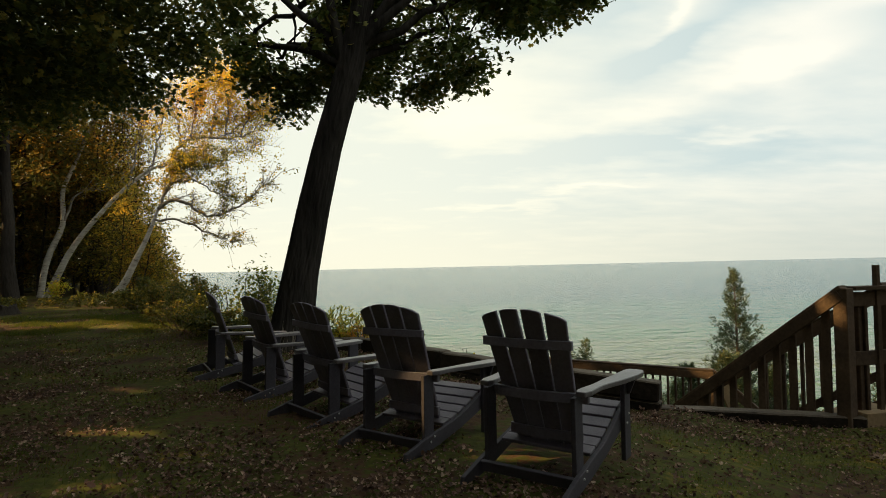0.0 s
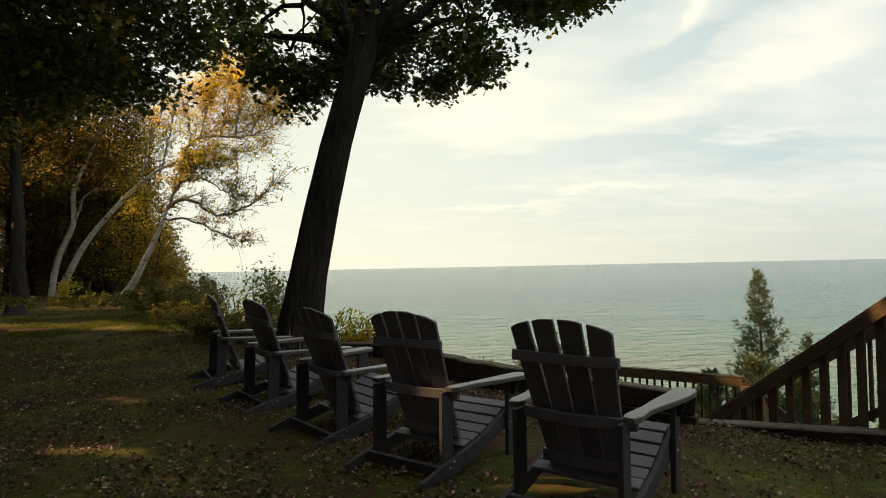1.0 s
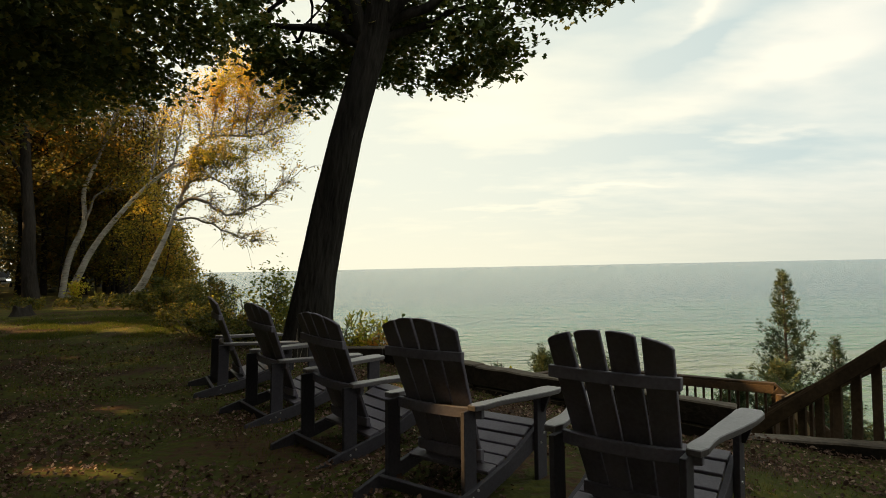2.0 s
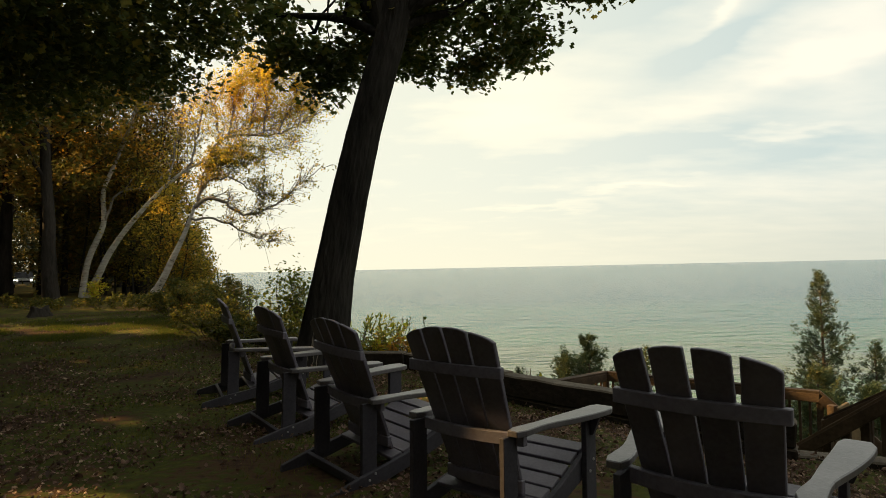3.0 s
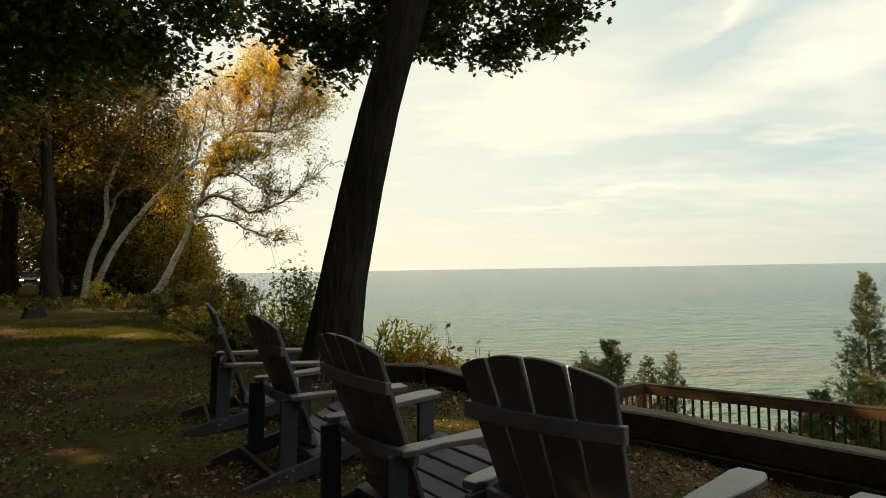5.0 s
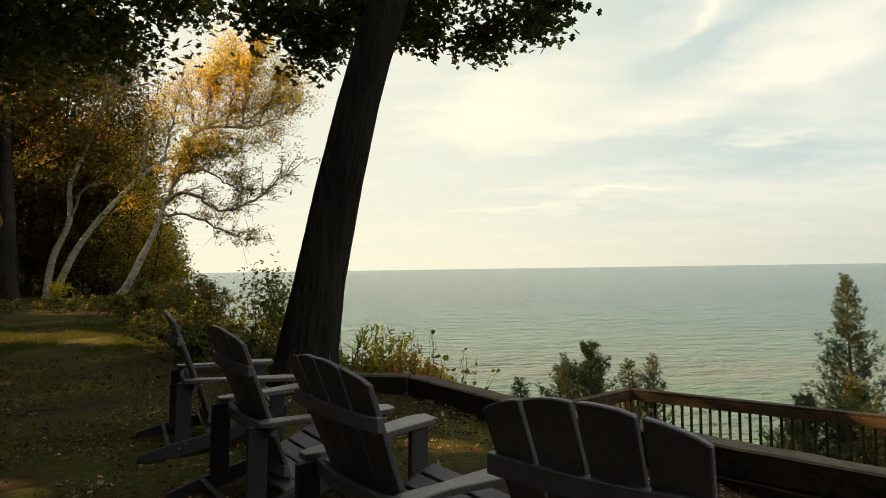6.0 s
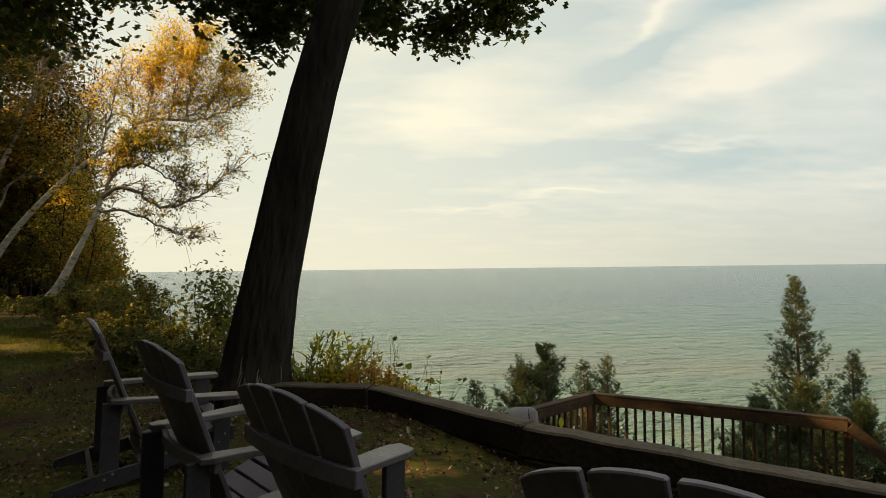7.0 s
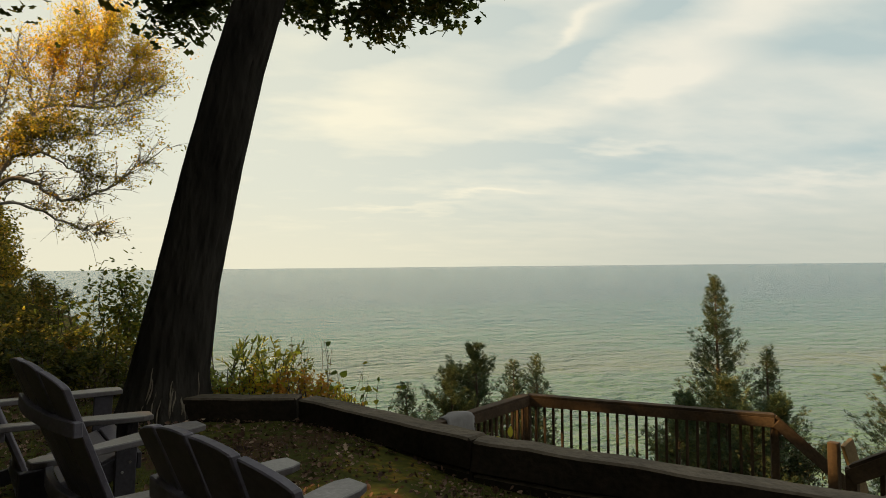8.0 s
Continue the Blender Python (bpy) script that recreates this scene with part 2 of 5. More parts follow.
TWIG = material("twig", (0.06, 0.045, 0.035), (0.14, 0.11, 0.08), 8, 40, 0.9, 0.3, 0.004)
CLOTH = material("grey_cloth", (0.17, 0.16, 0.165), (0.26, 0.25, 0.255), 6, 200, 0.9, 0.2, 0.002)
CAR = material("pale_car_paint", (0.5, 0.5, 0.5), (0.62, 0.62, 0.62), 2, 30, 0.3, 0.02, 0.001)
GLASS_DARK = material("car_glass", (0.02, 0.02, 0.025), (0.04, 0.04, 0.05), 2, 30, 0.1, 0.0, 0.001)
TYRE = material("tyre_rubber", (0.02, 0.02, 0.02), (0.04, 0.04, 0.04), 6, 60, 0.85, 0.2, 0.004)
LAMP = bpy.data.materials.new("headlight_glow")
LAMP.use_nodes = True
LAMP.node_tree.nodes["Principled BSDF"].inputs["Emission Color"].default_value = (1.0, 0.95, 0.85, 1)
LAMP.node_tree.nodes["Principled BSDF"].inputs["Emission Strength"].default_value = 1.6
LITTER = material("fallen_leaf", [(0.1, (0.050, 0.030, 0.024)), (0.5, (0.130, 0.075, 0.055)), (0.85, (0.24, 0.15, 0.108)), (1.1, (0.46, 0.35, 0.26))], None, 6, 60, 0.7, 0.3, 0.004, island=0.9, through_light=0.2, gloss=0.2)
GRASS = material("grass_blade", [(0.2, (0.040, 0.066, 0.014)), (0.5, (0.088, 0.112, 0.020)), (0.8, (0.19, 0.155, 0.030))], None, 0.7, 8, 0.7, 0.1, 0.002, island=0.5, through_light=0.45, gloss=0.06)
GROUND = material("autumn_lawn", [(0.37, (0.030, 0.019, 0.015)), (0.44, (0.066, 0.038, 0.022)), (0.50, (0.044, 0.050, 0.014)), (0.59, (0.076, 0.074, 0.017)), (0.68, (0.20, 0.12, 0.024))], None, 0.9, 14, 0.95, 0.5, 0.03, gloss=0.04)


def water_material():
    mat = bpy.data.materials.new("lake_water")
    mat.use_nodes = True
    nt = mat.node_tree
    N, L = nt.nodes.new, nt.links.new
    bsdf = nt.nodes["Principled BSDF"]
    co = N("ShaderNodeTexCoord")
    sep = N("ShaderNodeSeparateXYZ")
    L(co.outputs["Object"], sep.inputs[0])
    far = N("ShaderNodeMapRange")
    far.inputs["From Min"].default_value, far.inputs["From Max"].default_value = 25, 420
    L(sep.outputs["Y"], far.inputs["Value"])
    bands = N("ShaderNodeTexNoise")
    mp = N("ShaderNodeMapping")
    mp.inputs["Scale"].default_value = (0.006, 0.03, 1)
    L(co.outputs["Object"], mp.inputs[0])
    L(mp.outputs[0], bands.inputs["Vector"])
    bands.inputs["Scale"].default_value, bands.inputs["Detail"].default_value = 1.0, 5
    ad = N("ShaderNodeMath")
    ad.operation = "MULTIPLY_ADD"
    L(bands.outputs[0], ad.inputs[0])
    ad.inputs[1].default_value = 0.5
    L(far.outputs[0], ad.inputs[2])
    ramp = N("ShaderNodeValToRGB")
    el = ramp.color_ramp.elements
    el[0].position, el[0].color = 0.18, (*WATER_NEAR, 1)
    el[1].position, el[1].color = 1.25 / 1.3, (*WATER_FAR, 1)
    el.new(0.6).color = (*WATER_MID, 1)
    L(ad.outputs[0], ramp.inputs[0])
    # sand bars that show through the shallows
    bar_map, bar, shoal = N("ShaderNodeMapping"), N("ShaderNodeTexNoise"), N("ShaderNodeMapRange")
    bar_map.inputs["Scale"].default_value = (0.007, 0.05, 1)
    bar_map.inputs["Rotation"].default_value = (0, 0, radians(-7))
    L(co.outputs["Object"], bar_map.inputs[0])
    bar.inputs["Scale"].default_value, bar.inputs["Detail"].default_value = 1.0, 3
    L(bar_map.outputs[0], bar.inputs["Vector"])
    shoal.inputs["From Min"].default_value, shoal.inputs["From Max"].default_value = 0.50, 0.66
    shoal.inputs["To Max"].default_value = 0.5
    L(bar.outputs[0], shoal.inputs["Value"])
    deep = N("ShaderNodeMath")
    deep.operation, deep.use_clamp = "MULTIPLY_ADD", True
    L(far.outputs[0], deep.inputs[0])
    deep.inputs[1].default_value, deep.inputs[2].default_value = -2.2, 1.0
    amount = N("ShaderNodeMath")
    amount.operation = "MULTIPLY"
    L(shoal.outputs[0], amount.inputs[0])
    L(deep.outputs[0], amount.inputs[1])
    sandy = N("ShaderNodeMixRGB")
    L(amount.outputs[0], sandy.inputs[0])
    L(ramp.outputs[0], sandy.inputs[1])
    sandy.inputs[2].default_value = (0.16, 0.135, 0.10, 1)
    L(sandy.outputs[0], bsdf.inputs["Base Color"])
    bsdf.inputs["Roughness"].default_value = 0.11
    bsdf.inputs["IOR"].default_value = 1.33
    bsdf.inputs["Specular IOR Level"].default_value = 0.27
    prev = None
    for sc, dist in (((0.05, 0.085, 1), 2.6), ((0.20, 0.34, 1), 3.0), ((0.9, 1.2, 1), 0.8)):
        mp = N("ShaderNodeMapping")
        mp.inputs["Scale"].default_value = sc
        mp.inputs["Rotation"].default_value = (0, 0, radians(-12))
        L(co.outputs["Object"], mp.inputs[0])
        w = N("ShaderNodeTexNoise")
        w.inputs["Scale"].default_value, w.inputs["Detail"].default_value = 1.0, 6
        L(mp.outputs[0], w.inputs["Vector"])
        bp = N("ShaderNodeBump")
        bp.inputs["Strength"].default_value, bp.inputs["Distance"].default_value = 0.9, dist
        L(w.outputs[0], bp.inputs["Height"])
        if prev:
            L(prev, bp.inputs["Normal"])
        prev = bp.outputs[0]
    L(prev, bsdf.inputs["Normal"])
    return mat


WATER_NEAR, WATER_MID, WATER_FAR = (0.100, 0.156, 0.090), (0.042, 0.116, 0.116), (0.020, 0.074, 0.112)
WATER = water_material()

# ---- mesh helpers ----


def link_mesh(name, me, mat, parent=None, smooth=False):
    me.materials.append(mat)
    if smooth:
        me.polygons.foreach_set("use_smooth", [True] * len(me.polygons))
    ob = new(name, me)
    ob.parent = parent
    return ob


def part(name, bm, mat, parent=None, label="", smooth=False):
    me = bpy.data.meshes.new(name)
    bm.to_mesh(me)
    bm.free()
    ob = link_mesh(name, me, mat, parent, smooth)
    return tagged(ob, label)


def mesh_arrays(name, verts, faces, mat, parent=None, smooth=False):
    """One mesh out of arrays: verts n x 3, faces m x k."""
    verts, faces = np.asarray(verts, np.float32), np.asarray(faces, np.int32)
    me = bpy.data.meshes.new(name)
    me.vertices.add(len(verts))
    me.vertices.foreach_set("co", verts.ravel())
    m, k = faces.shape
    me.loops.add(m * k)
    me.loops.foreach_set("vertex_index", faces.ravel())
    me.polygons.add(m)
    me.polygons.foreach_set("loop_start", np.arange(0, m * k, k, dtype=np.int32))
    me.polygons.foreach_set("loop_total", np.full(m, k, dtype=np.int32))
    me.update(calc_edges=True)
    return link_mesh(name, me, mat, parent, smooth)


def board(size, m=None, bevel=0.004, bm=None):
    """A bevelled board of the given size round its middle, at the pose m."""
    b = bmesh.new()
    bmesh.ops.create_cube(b, size=1.0, matrix=Matrix.Diagonal((*size, 1)))
    if bevel:
        bmesh.ops.bevel(b, geom=b.edges[:], offset=bevel, segments=1, affect="EDGES")
    if m is not None:
        b.transform(m)
    if bm is None:
        return b
    me = bpy.data.meshes.new("tmp")
    b.to_mesh(me)
    b.free()
    bm.from_mesh(me)
    bpy.data.meshes.remove(me)
    return bm


def beam(a, b, width, height, bevel=0.004, up=(0, 0, 1)):
    """A board from a to b: width across, height along up."""
    a, b = Vector(a), Vector(b)
    d = (b - a).normalized()
    side = d.cross(Vector(up)).normalized()
    top = side.cross(d)
    m = Matrix((side, d, top)).transposed().to_4x4()
    m.translation = (a + b) / 2
    return board((width, (b - a).length, height), m, bevel)


def prism(outline, axis_low, axis_high, place, bevel=0.003):
    """A closed 2D outline pushed out from axis_low to axis_high; place(u, v, w) gives the 3D point."""
    bm = bmesh.new()
    lo = [bm.verts.new(place(u, v, axis_low)) for u, v in outline]
    hi = [bm.verts.new(place(u, v, axis_high)) for u, v in outline]
    bm.faces.new(lo[::-1])
    bm.faces.new(hi)
    n = len(outline)
    for i in range(n):
        bm.faces.new((lo[i], lo[(i + 1) % n], hi[(i + 1) % n], hi[i]))
    bmesh.ops.recalc_face_normals(bm, faces=bm.faces[:])
    if bevel:
        bmesh.ops.bevel(bm, geom=[e for e in bm.edges if e.calc_face_angle(0) > 0.6], offset=bevel, segments=1, affect="EDGES")
    return bm


def tube_arrays(points, radii, sides=8, wobble=0.0, rng=None):
    """Verts and quads of a tapered tube along points."""
    points = [Vector(p) for p in points]
    vs, fs = [], []
    ref = Vector((0.3, 0.9, 0.1))
    for i, (p, r) in enumerate(zip(points, radii)):
        d = (points[min(i + 1, len(points) - 1)] - points[max(i - 1, 0)]).normalized()
        u = d.cross(ref)
        u = u.normalized() if u.length > 1e-4 else Vector((1, 0, 0))
        w = d.cross(u)
        for k in range(sides):
            a = 2 * math.pi * k / sides
            rr = r * (1 + (wobble * (rng.random() - 0.5) if wobble else 0))
            vs.append(p + (u * math.cos(a) + w * math.sin(a)) * rr)
    for i in range(len(points) - 1):
        for k in range(sides):
            a, b = i * sides + k, i * sides + (k + 1) % sides
            fs.append((a, b, b + sides, a + sides))
    return vs, fs


def tubes(name, list_of_tubes, mat, parent=None, sides=8, smooth=True, wobble=0.0):
    rng = random.Random(5)
    V, F = [], []
    for pts, radii in list_of_tubes:
        v, f = tube_arrays(pts, radii, sides, wobble, rng)
        o = len(V)
        V += [tuple(p) for p in v]
        F += [tuple(i + o for i in q) for q in f]
    return mesh_arrays(name, V, F, mat, parent, smooth)


def bend(a, b, n, sag=0.0, rough=0.0, rng=None):
    """n+1 points from a to b, with an arch of sag at the middle and some wander."""
    a, b = Vector(a), Vector(b)
    out = []
    for i in range(n + 1):
        t = i / n
        p = a.lerp(b, t) + Vector((0, 0, sag * 4 * t * (1 - t)))
        if rough and 0 < i:
            p += Vector([(rng.random() - 0.5) * 2 * rough for _ in range(3)])
        out.append(p)
    return out


OAK_SHAPE = [(0, 0), (0.10, 0.16), (0.30, 0.20), (0.17, 0.36), (0.42, 0.50), (0.20, 0.60), (0.30, 0.80), (0.10, 0.82), (0, 1.0)]
OVAL_SHAPE = [(0, 0), (0.20, 0.22), (0.27, 0.48), (0.17, 0.78), (0, 1.0)]


def leaf_template(shape, fold=0.14):
    """Half outlines mirrored into quads and triangles about the midrib, as triangles."""
    right = [(x, y, fold * x) for x, y in shape]
    left = [(-x, y, fold * x) for x, y in shape[1:-1]]
    spine = [(0, y, -0.05 * math.sin(math.pi * y)) for x, y in shape[1:-1]]
    n = len(shape)
    verts = right + left + spine
    R = list(range(n))
    Lf = [0] + [n + i for i in range(n - 2)] + [n - 1]
    S = [0] + [2 * n - 2 + i for i in range(n - 2)] + [n - 1]
    tris = []
    for i in range(n - 1):
        for side, flip in ((R, False), (Lf, True)):
            quad = [S[i], side[i], side[i + 1], S[i + 1]]
            for t in ((quad[0], quad[1], quad[2]), (quad[0], quad[2], quad[3])):
                if len(set(t)) == 3:
                    tris.append(t[::-1] if flip else t)
    return np.array(verts, float), np.array(tris, int)


SPRIG_SHAPE = [(0, 0), (0.30, 0.24), (0.15, 0.42), (0.38, 0.62), (0.16, 0.78), (0, 1.0)]
LANCE_SHAPE = [(0, 0), (0.10, 0.20), (0.15, 0.45), (0.10, 0.75), (0, 1.0)]
HEART_SHAPE = [(0, 0.08), (0.22, 0.0), (0.42, 0.22), (0.36, 0.52), (0.16, 0.80), (0, 1.0)]
OAK_T, OVAL_T = leaf_template(OAK_SHAPE), leaf_template(OVAL_SHAPE)
SPRIG_T = leaf_template(SPRIG_SHAPE)
LANCE_T, HEART_T = leaf_template(LANCE_SHAPE), leaf_template(HEART_SHAPE)
BLADE_T = (np.array([(-0.04, 0, 0), (0.04, 0, 0), (0, 1.0, 0.25)], float), np.array([(0, 1, 2)]))


def spray_template():
    """A flat fan of narrow fronds."""
    V, F = [], []
    for k, (ang, ln) in enumerate(((-62, 0.55), (-34, 0.8), (-8, 1.0), (16, 0.95), (40, 0.75), (66, 0.5))):
        a = math.radians(ang)
        d, n = (math.sin(a), math.cos(a)), (math.cos(a), -math.sin(a))
        V += [(0, 0.02 * k, 0), (d[0] * ln * 0.55 + n[0] * 0.06, d[1] * ln * 0.55 + n[1] * 0.06, 0.05), (d[0] * ln, d[1] * ln, 0.0), (d[0] * ln * 0.55 - n[0] * 0.06, d[1] * ln * 0.55 - n[1] * 0.06, 0.05)]
        F += [(4 * k, 4 * k + 1, 4 * k + 2), (4 * k, 4 * k + 2, 4 * k + 3)]
    return np.array(V, float), np.array(F, int)


SPRAY_T = spray_template()
CURL_T = (np.array([(0, 0, 0.1), (0.34, 0.3, 0.28), (0.30, 0.72, 0.2), (0, 1, 0.16), (-0.30, 0.72, 0.26), (-0.34, 0.3, 0.2), (0, 0.5, -0.04)], float), np.array([(6, 0, 1), (6, 1, 2), (6, 2, 3), (6, 3, 4), (6, 4, 5), (6, 5, 0)]))
DIAMOND_T = (np.array([(0, 0, 0), (0.32, 0.45, 0.08), (0, 1, 0), (-0.32, 0.45, 0.08)], float), np.array([(0, 1, 2), (0, 2, 3)]))


SUN_GAPS = [  # spots chosen to be sunlit: leaves on the sun's line are cut away, this wide
    ((-0.12, 4.01, 0.46), 0.03), ((-0.19, 4.06, 0.46), 0.03), ((-0.26, 4.11, 0.46), 0.02), ((-0.14, 3.97, 0.36), 0.03), ((-0.14, 3.97, 0.24), 0.03), ((-0.31, 4.05, 0.09), -0.04), ((-2.35, 4.6, 0), 0.05), ((-2.53, 4.74, 0), 0.0), ((-2.78, 4.66, 0), 0.01), ((-3.0, 4.86, 0), -0.02), ((-2.6, 5.02, 0), -0.01), ((-3.1, 6.2, 0), 0.0), ((-3.38, 6.36, 0), -0.02), ((-3.62, 6.24, 0), -0.02), ((-3.9, 4.3, 0), 0.02), ((-2.0, 3.5, 0), 0.03), ((-0.1, 3.1, 0), -0.06), ((0.15, 3.3, 0), -0.08), ((-1.72, 9.55, 0.35), 0.3, 0.5), ((-1.25, 9.3, 0.2), 0.25, 0.5),
    ((-7.5, 14.1, 0), 0.2), ((-8.2, 14.3, 0), 0.2), ((-9.0, 14.4, 0), 0.2), ((-9.8, 14.5, 0), 0.2), ((-10.7, 14.6, 0), 0.2), ((-6.7, 13.8, 0), 0.2), ((-12.0, 14.8, 0), 0.2), ((-12.9, 16.0, 0), 0.3),
    ((-0.8, 7.1, 0), 0.1), ((-5.9, 9.7, 0), 0.0), ((4.8, 11.0, -0.80), 0.12), ((3.95, 6.0, 0.6), 0.04), ((4.05, 8.95, -0.7), 0.25), ((-10.6, 30.0, 9.6), 1.8, 4.0), ((-12.2, 30.3, 9.2), 1.2, 4.0), ((-9.6, 24.1, 4.6), 1.3, 3.0), ((-11.4, 30.0, 7.6), 1.0, 4.0),
    ((-13.2, 27.6, 3.4), 0.5, 2.0), ((-15.6, 28.2, 4.6), 0.4, 2.0), ((-21.0, 33.8, 7.5), 0.6, 2.5), ((-11.0, 22.5, 0.9), 0.3, 1.5), ((-8.6, 18.0, 0.6), 0.2, 1.5), ((-5.0, 12.6, 0.3), 0.15, 1.5)]


def clear_of_gaps(spots, margin=0.0):
    keep = np.ones(len(spots), bool)
    s = np.array(to_sun)
    for p, r, *start in SUN_GAPS:
        v = spots - np.array(p)
        t = v @ s
        keep &= ~((t > (start[0] if start else 2.5)) & ((v * v).sum(1) - t * t < max(r + margin, 0.0) ** 2))
    return keep


def scatter(name, spots, sizes, dirs, template, mat, parent=None, seed=1, tilt=0.6):
    """Many leaves as one mesh: each at a spot, its tip along dirs with scatter."""
    rs = np.random.RandomState(seed)
    spots, n = np.asarray(spots, float), len(spots)
    d = np.asarray(dirs, float) + rs.normal(0, tilt, (n, 3))
    d /= np.linalg.norm(d, axis=1)[:, None] + 1e-9
    up = rs.normal(0, 0.5, (n, 3)) + np.array([0, 0, 1.0])
    s = np.cross(d, up)
    s /= np.linalg.norm(s, axis=1)[:, None] + 1e-9
    w = np.cross(s, d)
    tv, tf = template
    sizes = np.asarray(sizes, float)[:, None, None]
    V = spots[:, None, :] + sizes * (tv[None, :, 0:1] * s[:, None, :] + tv[None, :, 1:2] * d[:, None, :] + tv[None, :, 2:3] * w[:, None, :])
    F = tf[None] + (np.arange(n) * len(tv))[:, None, None]
    return mesh_arrays(name, V.reshape(-1, 3), F.reshape(-1, 3), mat, parent)


def smooth01(a, b, x):
    t = np.clip((np.asarray(x, float) - a) / (b - a), 0, 1)
    return t * t * (3 - 2 * t)

# ---- ground, bluff and lake ----


EDGE_X = [-140, -60, -30, -18, -11.5, -7.0, -4.2, -2.4, -1.2, 0.0, 1.2, 2.3, 4.3, 7.0, 14, 40, 140]
EDGE_Y = [280, 120, 60, 38, 25.5, 17.8, 13.2, 9.9, 9.0, 7.75, 7.0, 6.65, 6.35, 6.2, 5.0, 2.0, -8]


def ground_z(x, y):
    """Height of the land: lawn, the fall to the east of the chairs, and the bluff down to the lake."""
    x, y = np.asarray(x, float), np.asarray(y, float)
    e = np.interp(x, EDGE_X, EDGE_Y)
    beyond = np.maximum(y - e, 0)
    z = -0.45 * smooth01(0.4, 3.4, x) * smooth01(-3, 4.5, y) + 0.05 * np.sin(x * 0.31 + 1.0) * np.sin(y * 0.23) * smooth01(6, 16, np.hypot(x, y))
    z = z - 0.17 * smooth01(-0.9, 0.5, x) * (1 - smooth01(1.6, 2.6, x)) * smooth01(e - 1.7, e - 0.3, y)
    drop = 0.35 * smooth01(0, 0.6, beyond) + 0.62 * beyond
    return z - np.minimum(drop, 17.5)


def build_ground():
    xs = np.concatenate([np.linspace(-400, -60, 18)[:-1], np.linspace(-60, -14, 40)[:-1], np.linspace(-14, 10, 130)[:-1], np.linspace(10, 60, 34)[:-1], np.linspace(60, 400, 18)])
    ys = np.concatenate([np.linspace(-160, -12, 20)[:-1], np.linspace(-12, 22, 180)[:-1], np.linspace(22, 70, 40)[:-1], np.linspace(70, 320, 24)])
    X, Y = np.meshgrid(xs, ys)
    rs = np.random.RandomState(3)
    Z = ground_z(X, Y) + rs.normal(0, 0.006, X.shape)
    nx, ny = len(xs), len(ys)
    idx = np.arange(nx * ny).reshape(ny, nx)
    F = np.stack([idx[:-1, :-1], idx[:-1, 1:], idx[1:, 1:], idx[1:, :-1]], -1).reshape(-1, 4)
    ob = mesh_arrays("ground", np.stack([X, Y, Z], -1).reshape(-1, 3), F, GROUND, smooth=True)
    return tagged(ob, "patchy autumn lawn strewn with fallen leaves, ending at a bluff", "ground", kind="structure")


build_ground()
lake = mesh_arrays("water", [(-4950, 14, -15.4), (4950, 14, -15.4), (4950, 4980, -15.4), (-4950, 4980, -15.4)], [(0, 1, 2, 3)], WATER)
tagged(lake, "wide grey-green lake with low ripples under a hazy horizon", "lake", kind="structure")

# ---- adirondack chairs ----


